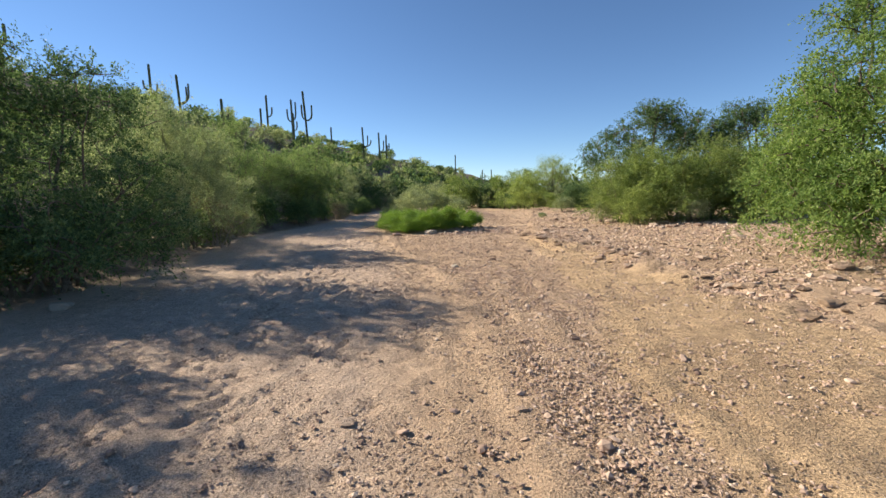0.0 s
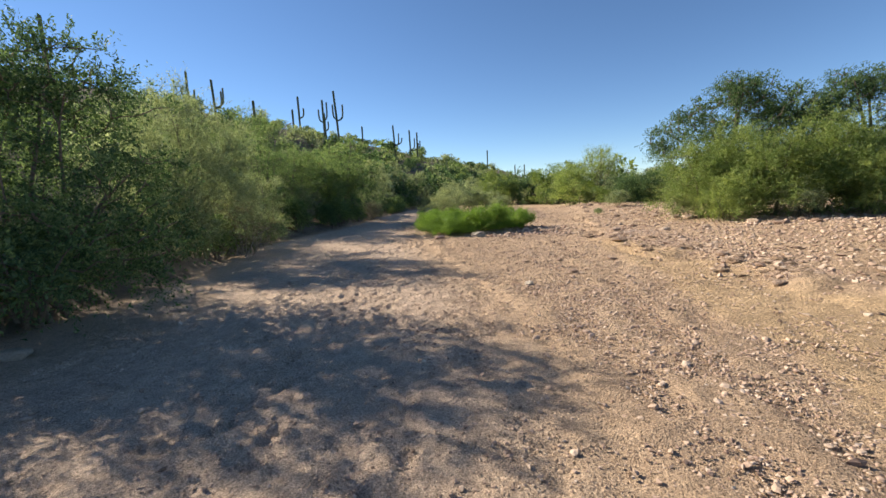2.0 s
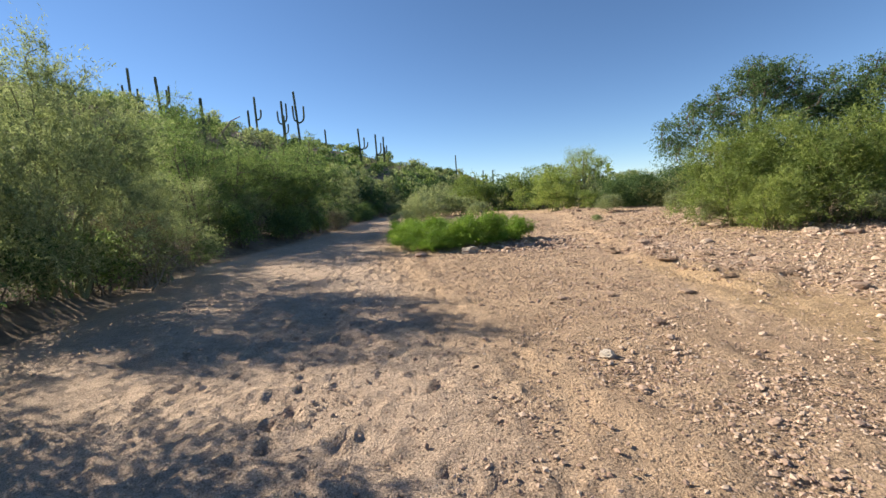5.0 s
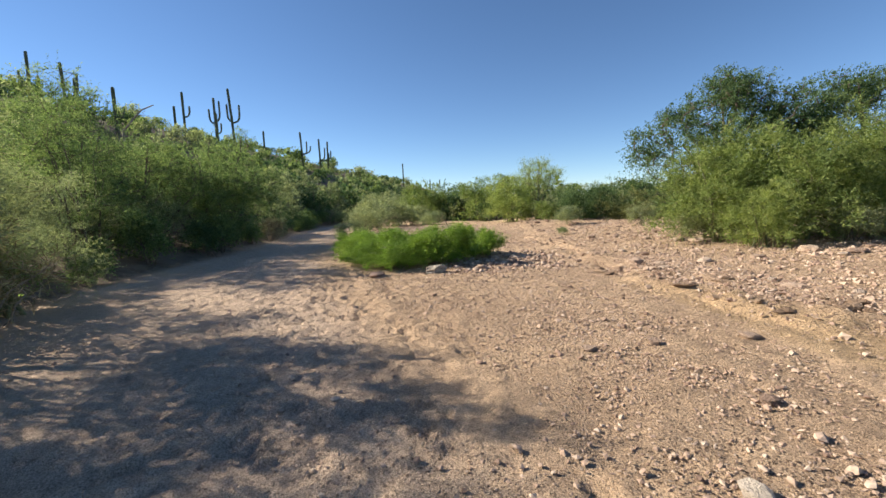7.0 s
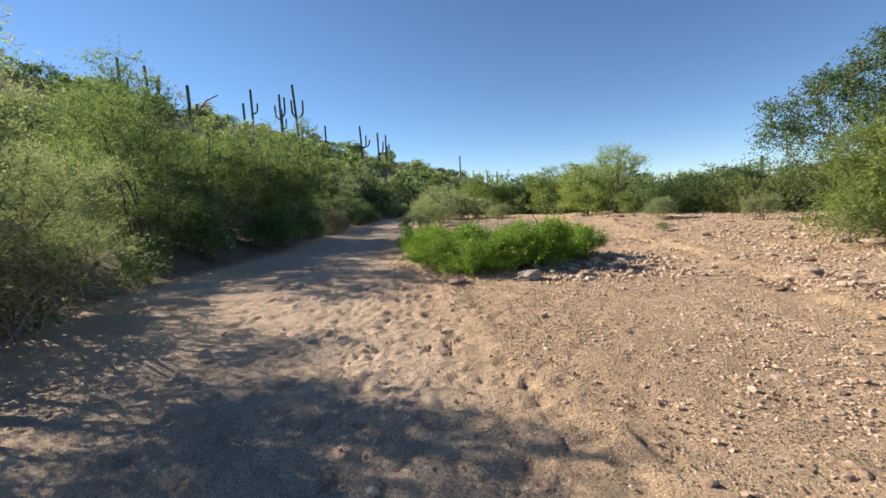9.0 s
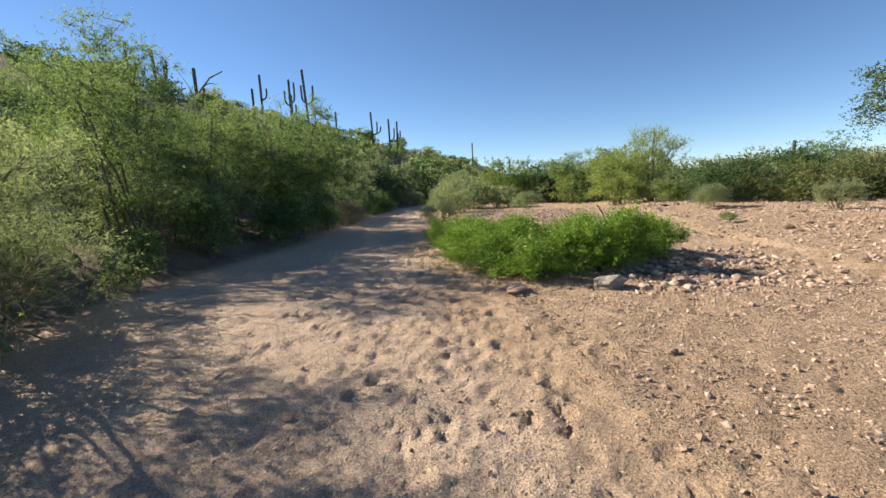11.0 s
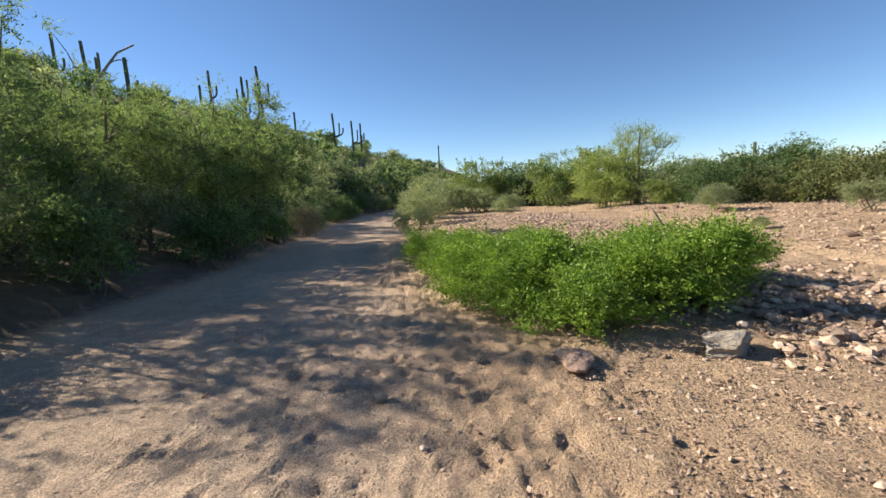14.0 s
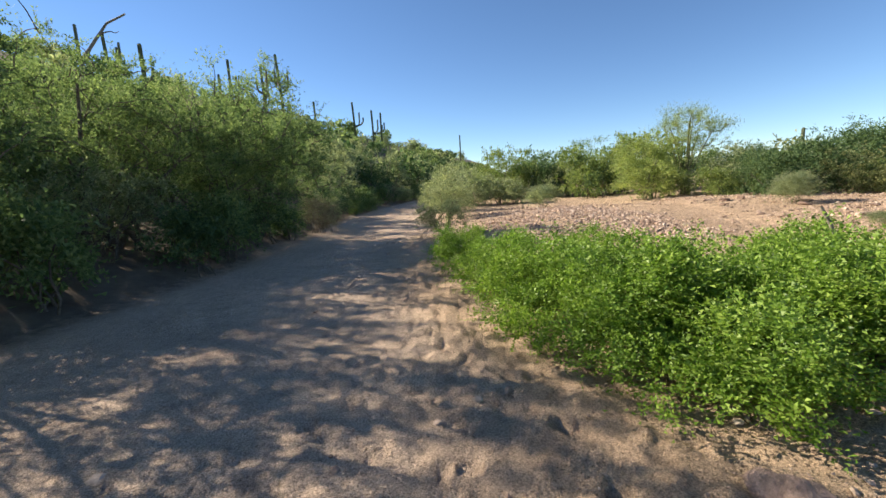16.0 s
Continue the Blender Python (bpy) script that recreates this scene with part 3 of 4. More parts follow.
drooping = make_plant("drooping_mesquite", 12, [(0, 0, 3.2, 2.4, 2.2, 2.0), (-1.5, -0.4, 1.6, 1.4, 1.6, 1.3), (-0.8, 1.2, 1.7, 1.5, 1.3, 1.5), (0.6, -1.2, 1.8, 1.4, 1.4, 1.6), (-1.5, -1.0, 0.8, 1.4, 1.3, 0.75), (0.2, -1.7, 0.8, 1.5, 1.2, 0.8), (-1.6, 0.6, 0.9, 1.2, 1.3, 0.8), (0.2, 0, 4.4, 1.4, 1.4, 1.1), (-2.0, -1.2, 0.75, 1.2, 1.2, 0.7), (-1.0, -2.0, 0.8, 1.3, 1.2, 0.8)],
                      FRESH, BARK, clumps=1150, twigs=11, per_twig=13, length=0.066, width=0.022, twig=0.5, droop=0.6, stems=7, girth=0.09)
mesquiteB = make_plant("mesquite", 3, [(0, 0, 2.2, 2.3, 2.0, 2.0), (1.4, -0.5, 1.4, 1.4, 1.5, 1.4), (-1.2, 0.6, 2.7, 1.5, 1.4, 1.6), (0.3, -1.2, 1.2, 1.5, 1.2, 1.1)],
                       MESQUITE, BARK, clumps=285, twigs=10, per_twig=15, length=0.065, width=0.022, twig=0.5, stems=8, girth=0.08)
darkB = make_plant("dark_mesquite", 4, [(0.3, 0, 3.5, 2.2, 2.1, 1.6), (1.7, 0.2, 2.8, 1.6, 1.6, 1.5), (-1.7, 0.1, 2.9, 1.5, 1.6, 1.35), (0.2, 0, 1.5, 2.4, 2.0, 1.5), (0.5, 0, 4.3, 1.1, 1.1, 0.9)],
                   DARK_LEAF, BARK, clumps=760, twigs=10, per_twig=11, length=0.064, width=0.025, twig=0.5, droop=0.45, stems=8, girth=0.1)
thinFeather = make_plant("airy_feathery_shrub", 35, [(0, 0, 1.7, 1.7, 1.7, 1.7), (0.8, -0.7, 0.9, 1.2, 1.2, 0.9), (-0.5, 0.5, 2.4, 1.2, 1.2, 1.2)],
                         GREY_LEAF, GREEN_BARK, clumps=230, twigs=13, per_twig=20, length=0.05, width=0.0095, twig=0.55, droop=0.12, up=0.6, stems=12, girth=0.04, loose=0.55)
feather = make_plant("feathery_shrub", 5, [(0, 0, 1.9, 1.9, 1.8, 1.9), (0.9, -0.8, 1.1, 1.3, 1.3, 1.1), (-0.6, 0.5, 2.6, 1.3, 1.3, 1.3)],
                     GREY_LEAF, GREEN_BARK, clumps=320, twigs=13, per_twig=20, length=0.07, width=0.012, twig=0.6, droop=0.1, up=0.6, stems=12, girth=0.045, loose=0.5)
paloA = make_plant("palo_verde", 6, [(0, 0, 1.8, 1.7, 1.6, 1.7), (0.9, 0.2, 1.2, 1.2, 1.2, 1.1), (-0.8, -0.2, 1.3, 1.2, 1.3, 1.2), (0, 0, 0.65, 1.7, 1.6, 0.65)],
                   PALO, GREEN_BARK, clumps=340, twigs=11, per_twig=12, length=0.085, width=0.019, twig=0.6, up=0.6, droop=0.15, stems=10, girth=0.05, loose=0.5)
paloB = make_plant("small_palo_verde", 16, [(0, 0, 1.8, 1.7, 1.6, 1.7), (0.9, 0.2, 1.2, 1.2, 1.2, 1.1), (-0.8, -0.2, 1.3, 1.2, 1.3, 1.2), (0, 0, 0.65, 1.7, 1.6, 0.65)],
                   PALE_PALO, GREEN_BARK, clumps=210, twigs=9, per_twig=9, length=0.13, width=0.032, twig=0.6, up=0.6, droop=0.15, stems=9, girth=0.05, loose=0.5, thin=False)
paloTree = make_plant("palo_verde_tree", 7, [(0.1, 0, 3.4, 1.9, 1.9, 1.25), (1.2, 0, 2.7, 1.2, 1.2, 0.9), (-1.2, 0.2, 2.7, 1.2, 1.2, 0.9), (0, 0, 4.1, 1.1, 1.1, 0.7)],
                      PALE_PALO, GREEN_BARK, clumps=200, twigs=11, per_twig=12, length=0.09, width=0.012, twig=0.6, up=0.9, droop=0.0, stems=11, girth=0.085, loose=0.45, spread=0.08, low=-0.3)
greyMid = make_plant("grey_shrub", 8, [(0, 0, 1.1, 1.4, 1.3, 1.1), (0.7, 0.3, 0.8, 0.9, 0.9, 0.8)],
                     GREY_LEAF, BARK, clumps=118, twigs=9, per_twig=9, length=0.085, width=0.022, twig=0.4, up=0.4, stems=9, girth=0.035, parts=SHRUB)
lowGreen = make_plant("low_shrub", 9, [(0, 0, 0.45, 0.65, 0.6, 0.45)], MESQUITE, BARK, clumps=90, twigs=8, per_twig=8, length=0.06, width=0.026, twig=0.28, stems=8,
                      girth=0.015, spread=0.12, floor_gap=0.05, parts=SHRUB)
lowDark = make_plant("low_dark_shrub", 14, [(0, 0, 0.5, 0.75, 0.7, 0.5), (0.3, -0.2, 0.6, 0.5, 0.5, 0.5)], DARK_LEAF, BARK, clumps=84, twigs=7, per_twig=8, length=0.055, width=0.022, twig=0.3,
                     stems=8, girth=0.015, spread=0.14, floor_gap=0.05, parts=SHRUB, thin=False)
dryShrub = make_plant("dry_shrub", 10, [(0, 0, 0.55, 0.8, 0.8, 0.55)], DRY_LEAF, DEAD_WOOD, clumps=110, twigs=7, per_twig=5, length=0.13, width=0.010, twig=0.35, stems=12,
                      girth=0.02, spread=0.15, floor_gap=0.05, parts=SHRUB)
ragweed = [make_plant("leafy_shrub", 20 + k, [(0, 0, 0.36, 0.72, 0.70, 0.40), (0, 0, 0.16, 0.78, 0.74, 0.2), (0.35 - 0.35 * k, 0.25, 0.54, 0.36, 0.36, 0.46), (-0.3, -0.3 + 0.2 * k, 0.5, 0.30, 0.30, 0.50)], BRIGHT, GREEN_BARK,
                      clumps=190, twigs=9, per_twig=12, length=0.034, width=0.0165, twig=0.27, up=1.3, droop=0.05, stems=14, girth=0.010, spread=0.18, floor_gap=0.03, loose=0.42, parts=SHRUB, thin=False, knots=7, inner=0.7) for k in range(4)]
tuft = make_plant("tuft", 30, [(0, 0, 0.5, 0.75, 0.75, 0.5)], GREY_LEAF, GREEN_BARK, clumps=110, twigs=9, per_twig=7, length=0.13, width=0.012, twig=0.4, up=1.2, stems=12,
                  girth=0.012, spread=0.2, floor_gap=0.05, loose=0.35, parts=SHRUB)
dome_kinds = [make_plant("dome_shrub", 110 + k, [(0, 0, 0.95, 1.35, 1.3, 0.95), (0, 0, 0.38, 1.5, 1.45, 0.42), (0.5 - 0.4 * k, 0.3, 1.25, 0.8, 0.8, 0.7)], leaf, BARK, clumps=165, twigs=7, per_twig=6, length=0.105, width=0.042,
                         twig=0.42, up=0.5, stems=7, girth=0.035, floor_gap=0.04, parts=SHRUB, thin=False, inner=0.95)
              for k, leaf in enumerate((GREY_LEAF, PALE_PALO, DARK_LEAF, PALO, OLIVE))]
TONES = ("dusty grey-green", "mid green", "dark green", "yellow-green", "olive brown")
hill_kinds = [make_plant("hill_shrub", 50 + k, [(0, 0, 0.95, 1.35, 1.25, 1.0), (0.6 - 0.5 * k, 0.4, 1.2, 0.8, 0.8, 0.8)], leaf, BARK, clumps=72, twigs=5, per_twig=4, length=0.13, width=0.05,
                         twig=0.42, up=0.4, stems=6, girth=0.04, parts=SHRUB, thin=False)
              for k, leaf in enumerate((GREY_LEAF, MESQUITE, DARK_LEAF, PALO))]
far_kinds = [make_plant("far_shrub", 70 + k, [(0, 0, 0.95, 1.4, 1.3, 1.0), (0.6 - 0.5 * k, 0.4, 1.2, 0.8, 0.8, 0.8)], leaf, BARK, clumps=56, twigs=4, per_twig=3, length=0.25, width=0.11,
                        twig=0.42, up=0.4, stems=4, girth=0.05, parts=SHRUB, thin=False)
             for k, leaf in enumerate((GREY_LEAF, MESQUITE, DARK_LEAF, PALO))]
far_tree = [make_plant("far_tree", 60 + k, [(0, 0, 2.2, 2.2, 2.1, 1.9), (1.1, 0.3, 1.4, 1.4, 1.4, 1.3), (-1.1, -0.4, 1.5, 1.4, 1.4, 1.3), (0, 0, 0.8, 2.0, 1.9, 0.8)], leaf, BARK, clumps=170, twigs=6, per_twig=7,
                       length=0.16, width=0.065, twig=0.5, stems=7, girth=0.08, thin=False) for k, leaf in enumerate((GREY_LEAF, MESQUITE, DARK_LEAF, PALO))]

round_kind = make_plant("round_bush", 66, [(0, 0, 2.2, 3.4, 3.0, 2.4), (-1.4, -0.6, 1.4, 2.2, 2.0, 1.5), (1.6, 0.4, 1.6, 2.0, 2.0, 1.6)], PALO, BARK, clumps=380, twigs=9, per_twig=12,
                        length=0.11, width=0.045, twig=0.55, stems=7, girth=0.08, parts=SHRUB, thin=False, knots=14, inner=0.95)

mid_tree = [make_plant("mid_tree", 90 + k, [(0, 0, 2.2, 2.2, 2.1, 1.9), (1.1, 0.3, 1.4, 1.4, 1.4, 1.3), (-1.1, -0.4, 1.5, 1.4, 1.4, 1.3), (0, 0, 0.8, 2.1, 2.0, 0.8)], leaf, BARK, clumps=190, twigs=6, per_twig=10,
                       length=0.095, width=0.033, twig=0.55, stems=7, girth=0.06, thin=False, loose=0.6) for k, leaf in enumerate((GREY_LEAF, MESQUITE, DARK_LEAF, PALO, OLIVE))]

# --- the bank on the hill side ---
BANKSIDE = "shrubs along the bank"
put_plant(bushA, "bank_shrub", "dense dark green shrub overhanging the sandy wash edge", "shrub", BANKSIDE, -6.65, 6.95, 1.05, 1.12, 20)
put_plant(bushA, "bank_shrub", "dense dark green shrub overhanging the sandy wash edge", "shrub", BANKSIDE, -7.6, 5.0, 0.92, 0.88, 140)
put_plant(mesquiteA, "mesquite_tree", "tall green mesquite on the bank slope", "tree", BANKSIDE, -10.4, 8.3, 0.9, 0.92, 60)
put_plant(feather, "feathery_shrub", "grey-green feathery shrub with fine drooping twigs", "shrub", BANKSIDE, -7.75, 11.8, 1.0, 1.12, 0)
put_plant(thinFeather, "feathery_shrub", "airy grey-green feathery shrub overhanging the sand", "shrub", BANKSIDE, -7.6, 13.9, 0.84, 0.76, 130)
put_plant(greyMid, "grey_shrub", "dull grey-green shrub on the shaded bank", "shrub", BANKSIDE, -9.7, 18.9, 0.85, 0.85, 100)
put_plant(openM, "mesquite_tree", "open-crowned mesquite leaning out over the bare bank", "tree", BANKSIDE, -9.0, 18.2, 0.78, 0.80, 150)
put_plant(openM, "mesquite_tree", "tall open-crowned mesquite on the bank slope", "tree", BANKSIDE, -10.3, 20.4, 0.9, 1.02, 210)
put_plant(openM, "mesquite_tree", "tall open-crowned mesquite on the bank slope", "tree", BANKSIDE, -10.2, 22.9, 0.86, 0.72, 80)
put_plant(greyMid, "grey_shrub", "dull grey-green shrub on the shaded bank", "shrub", BANKSIDE, -10.2, 17.2, 1.1, 1.1, 300)
put_plant(greyMid, "grey_shrub", "dull grey-green shrub on the shaded bank", "shrub", BANKSIDE, -9.3, 21.6, 0.9, 0.9, 30)
put_plant(mesquiteB, "mesquite_tree", "bright green mesquite leaning over the wash", "tree", BANKSIDE, -8.2, 26.2, 1.08, 1.12, 320)
put_plant(mesquiteB, "mesquite_tree", "bright green mesquite leaning over the wash", "tree", BANKSIDE, -9.8, 31.0, 0.95, 0.95, 100)
put_plant(mesquiteB, "mesquite_tree", "bright green mesquite leaning over the wash", "tree", BANKSIDE, -9.4, 22.1, 0.78, 0.84, 250)
put_plant(mesquiteB, "mesquite_tree", "bright green mesquite leaning over the wash", "tree", BANKSIDE, -8.8, 24.1, 0.85, 0.86, 30)
put_plant(openM, "mesquite_tree", "tall open-crowned mesquite on the bank slope", "tree", BANKSIDE, -12.7, 21.2, 0.8, 0.84, 20)
put_plant(mesquiteB, "mesquite_tree", "green mesquite behind others on the bank slope", "tree", BANKSIDE, -11.4, 25.6, 0.9, 0.8, 200)
put_plant(mid_tree[0], "grey_shrub", "dull grey-green shrub on the shaded bank", "shrub", BANKSIDE, -9.0, 36.5, 0.95, 0.85, 80)
for x, y, size, k, turn in ((-10.0, 41.5, 0.95, 0, 0), (-7.8, 45.5, 0.8, 2, 200), (-7.0, 51.0, 0.85, 0, 120), (-5.0, 56.0, 0.9, 0, 40), (-2.6, 62.0, 0.9, 2, 90), (-0.5, 70, 1.0, 0, 10),
                            (-12.0, 5.5, 0.85, 2, 30), (-12.2, 11.6, 0.7, 1, 80), (-13.0, 23.5, 0.82, 1, 200), (-12.6, 28.0, 1.0, 0, 70), (-12.8, 34.5, 0.9, 1, 20),
                            (-13.0, 39.0, 0.9, 0, 130), (-12.0, 46.5, 0.95, 1, 60), (-10.5, 53.0, 0.95, 0, 15), (-15.0, 31.0, 0.8, 3, 15)):
    put_plant((mid_tree if y < 40 else far_tree)[k], "bank_tree", TONES[k] + " desert tree on the bank slope", "tree", BANKSIDE, x, y, size, size * 0.95, turn)
rng = np.random.default_rng(8)
for y in np.arange(3.0, 52, 1.05):
    x = table(BANK, y) + rng.uniform(-0.7, 0.35) - (0.6 if 8.2 < y < 10.6 else 0)
    k = rng.random() if not 16.5 < y < 21.5 else 0.4
    if 15.0 < y < 21.4:
        continue      # bare earth bank
    kind, name, label = ((lowDark, "low_shrub", "low dark green shrub at the foot of the bank") if k < 0.5 else
                         (lowGreen, "low_shrub", "small leafy green shrub at the foot of the bank") if k < 0.72 else
                         (dryShrub, "dry_shrub", "dry twiggy brown shrub at the foot of the bank") if k < 0.82 else
                         (greyMid, "grey_shrub", "dull grey-green shrub on the shaded bank"))
    s = rng.uniform(0.85, 1.4) * (0.6 if kind is greyMid else 1)
    put_plant(kind, name, label, "shrub", BANKSIDE, x, y, s, s * 0.95, rng.uniform(0, 360))

for x, y, size, turn in ((-8.4, 19.5, 1.3, 40), (-8.2, 17.0, 0.9, 200), (-7.6, 22.6, 1.2, 110)):
    put_plant(lowGreen, "low_shrub", "small leafy green shrub at the foot of the bank", "shrub", BANKSIDE, x, y, size, size * 1.15, turn)

# --- the green patch in the middle of the wash ---
PATCH = "green shrubs in the wash"
for k, (x, y, s) in enumerate(((-1.15, 16.68, 1.05), (-0.5, 16.9, 1.05), (0.15, 17.15, 1.05), (0.75, 17.7, 1.0), (1.2, 18.25, 0.9), (-1.75, 17.1, 0.95), (-1.0, 17.55, 1.1), (-0.2, 17.8, 1.05), (0.5, 18.4, 1.0),
                               (-2.1, 17.75, 0.9), (-1.5, 18.3, 1.0), (-0.6, 18.7, 1.0), (-2.3, 18.6, 0.9), (-1.9, 19.3, 0.9), (-2.5, 19.6, 0.85), (-2.6, 20.6, 0.8), (-2.8, 21.6, 0.8), (-1.2, 19.4, 0.8))):
    put_plant(ragweed[k % 4], "leafy_shrub", "low bright green leafy shrub growing in the wash bed", "shrub", PATCH, x, y, s, s * (0.67 + 0.27 * ((k * 7) % 5) / 4), 67 * k)

# --- the terrace side ---
TERRACE = "plants on the terrace"
put_plant(drooping, "mesquite_tree", "bright green mesquite drooping over the stony terrace", "tree", TERRACE, 8.65, 7.4, 1.0, 1.12, 0)
put_plant(darkB, "mesquite_tree", "broad dark green mesquite behind yellow-green shrubs", "tree", TERRACE, 9.3, 18.5, 1.0, 0.98, 0)
put_plant(darkB, "mesquite_tree", "broad dark green mesquite behind yellow-green shrubs", "tree", TERRACE, 13.4, 17.6, 0.95, 0.92, 150)
for x, y, s, tall, turn in ((7.55, 16.6, 0.9, 0.86, 0), (8.5, 16.0, 0.95, 0.9, 90), (10.3, 15.8, 1.0, 0.95, 200), (12.4, 15.3, 0.95, 0.9, 300)):
    put_plant(paloA, "palo_verde", "yellow-green bushy palo verde at the terrace edge", "shrub", TERRACE, x, y, s, tall, turn)
for x, y, s, turn, k in ((6.75, 16.9, 0.45, 10, 1), (7.1, 15.0, 0.42, 120, 0), (9.0, 14.6, 0.5, 230, 1), (10.9, 14.5, 0.5, 60, 0), (13.0, 14.2, 0.6, 310, 1)):
    put_plant((paloB, greyMid)[k], ("palo_verde", "grey_shrub")[k], ("yellow-green bushy palo verde at the terrace edge", "dull grey-green shrub at the foot of taller trees")[k], "shrub", TERRACE, x, y, s, s, turn)
put_plant(paloTree, "palo_verde_tree", "airy pale green palo verde tree on a sandy rise", "tree", TERRACE, 9.3, 34.6, 1.0, 0.88, 0)
put_plant(paloB, "palo_verde", "yellow-green bushy palo verde on a sandy rise", "shrub", TERRACE, 7.3, 34.0, 1.15, 0.82, 40)
put_plant(tuft, "tufted_shrub", "small pale tufted shrub on bare sand", "shrub", TERRACE, 7.9, 26.7, 0.85, 0.8, 0)
put_plant(tuft, "tufted_shrub", "small pale tufted shrub on bare sand", "shrub", TERRACE, 5.4, 21.9, 0.3, 0.25, 70)
put_plant(greyMid, "grey_shrub", "twiggy grey-green shrub on the stony terrace", "shrub", TERRACE, 9.4, 22.9, 0.55, 0.5, 70)
put_plant(round_kind, "round_bush", "round bright green bush where the wash bends", "shrub", TERRACE, 1.9, 44.0, 0.74, 0.84, 0, sink=0.2)
DOMES = ("dusty grey-green domed shrub behind the gravel bar", "pale yellow-green domed shrub on sandy ground", "dark green domed shrub at the back of the terrace", "yellow-green domed shrub behind the gravel bar", "olive brown domed shrub at the back of the terrace")
for x, y, size, tall, k in ((-2.5, 34.0, 1.0, 0.95, 0), (-2.6, 39.0, 1.1, 1.2, 0), (-0.6, 38.0, 0.95, 0.85, 0), (1.3, 37.5, 0.85, 0.7, 0), (4.8, 42.5, 1.0, 1.1, 2), (6.0, 43.5, 1.1, 1.2, 2), (6.4, 40.0, 1.35, 1.55, 3), (8.4, 39.5, 1.4, 1.7, 3),
                            (3.4, 46.0, 1.2, 1.2, 0), (9.5, 29.2, 0.8, 0.85, 2), (11.1, 29.6, 0.95, 1.0, 2), (12.7, 27.5, 1.05, 0.95, 4), (14.7, 27.2, 1.1, 1.0, 4), (16.8, 27.0, 1.1, 1.05, 4), (8.6, 31.0, 0.65, 0.6, 3), (19.0, 25.0, 1.1, 1.1, 0), (13.6, 30.0, 1.1, 1.2, 2)):
    put_plant(dome_kinds[k], "domed_shrub", DOMES[k], "shrub", TERRACE, x, y, size, tall, 47 * x + 11 * y, sink=0.06)
put_plant(hill_kinds[0], "grey_shrub", "dull grey-green shrub beside the gravel bar", "shrub", TERRACE, -2.2, 36.0, 1.1, 0.95, 0)
put_plant(hill_kinds[0], "grey_shrub", "dull grey-green shrub beside the gravel bar", "shrub", TERRACE, 0.6, 38.0, 1.1, 0.8, 90)
put_plant(greyMid, "grey_shrub", "dull grey-green shrub beside the gravel bar", "shrub", TERRACE, -2.7, 30.0, 0.95, 0.75, 50)
put_plant(greyMid, "grey_shrub", "dull grey-green shrub beside the gravel bar", "shrub", TERRACE, -3.0, 25.0, 0.55, 0.5, 150)
put_plant(tuft, "tufted_shrub", "small pale tufted shrub on bare sand", "shrub", TERRACE, 1.4, 31.5, 1.0, 0.8, 20)
for x, y, size, k, turn in ((5.8, 49.0, 1.0, 2, 0), (8.6, 45.5, 1.1, 1, 80), (11.8, 43.5, 1.05, 0, 120), (5.4, 46.0, 0.85, 2, 75), (9.6, 30.9, 0.58, 2, 60), (11.7, 31.2, 0.62, 2, 200), (10.9, 33.2, 0.66, 2, 10),
                            (11.3, 28.4, 0.5, 4, 300), (13.4, 28.1, 0.52, 4, 140), (15.6, 28.6, 0.55, 0, 40), (17.6, 28.0, 0.6, 4, 250), (13.6, 32.0, 0.72, 2, 20), (16.4, 31.8, 0.75, 1, 120), (19.8, 30.2, 0.75, 2, 70),
                            (19.4, 26.4, 0.62, 4, 170), (22.6, 27.6, 0.8, 2, 190), (16.5, 40.0, 0.8, 0, 100), (22.0, 38.0, 0.9, 2, 330), (27.0, 36.0, 0.9, 2, 50), (23.0, 22.0, 0.7, 0, 80), (28.0, 27.0, 0.9, 1, 260),
                            (36.5, 53.0, 1.35, 2, 35), (33.0, 46.0, 0.95, 0, 205)):
    put_plant(mid_tree[k], "plain_tree", TONES[k] + " desert tree at the back of the terrace", "tree", TERRACE, x, y, size, size * 0.95, turn, sink=0.3)

rng = np.random.default_rng(12)
for k in range(44):
    x = 8.8 + k * 0.5 + rng.uniform(-0.4, 0.4)
    y = rng.uniform(28.5, 34)
    j = int(rng.choice(4, p=(0.4, 0.15, 0.35, 0.1)))
    size = rng.uniform(0.55, 0.95)
    put_plant(hill_kinds[j], "plain_shrub", TONES[j] + " desert shrub at the back of the terrace", "shrub", TERRACE, x, y, size, size * 1.05, rng.uniform(0, 360), sink=0.15)

for x, y, size, k in ((3.9, 43.5, 1.3, 2), (9.4, 37.5, 1.0, 2), (11.6, 36.2, 1.0, 2), (12.8, 38.0, 1.2, 1), (14.6, 36.5, 1.1, 2), (7.0, 38.5, 1.0, 2), (5.4, 42.0, 1.2, 0), (6.6, 43.5, 1.6, 2), (4.6, 47.5, 1.7, 2), (8.4, 40.5, 1.5, 1), (10.8, 38.5, 1.3, 2), (7.4, 52.0, 1.9, 1), (-1.0, 50.5, 1.4, 0), (0.8, 47.0, 1.1, 0)):
    put_plant(hill_kinds[k], "plain_shrub", TONES[k] + " desert shrub beyond the gravel bar", "shrub", TERRACE, x, y, size, size, 53 * x, sink=0.1)

# --- scattered shrubs on the hill and the plain ---
far_scrub = []


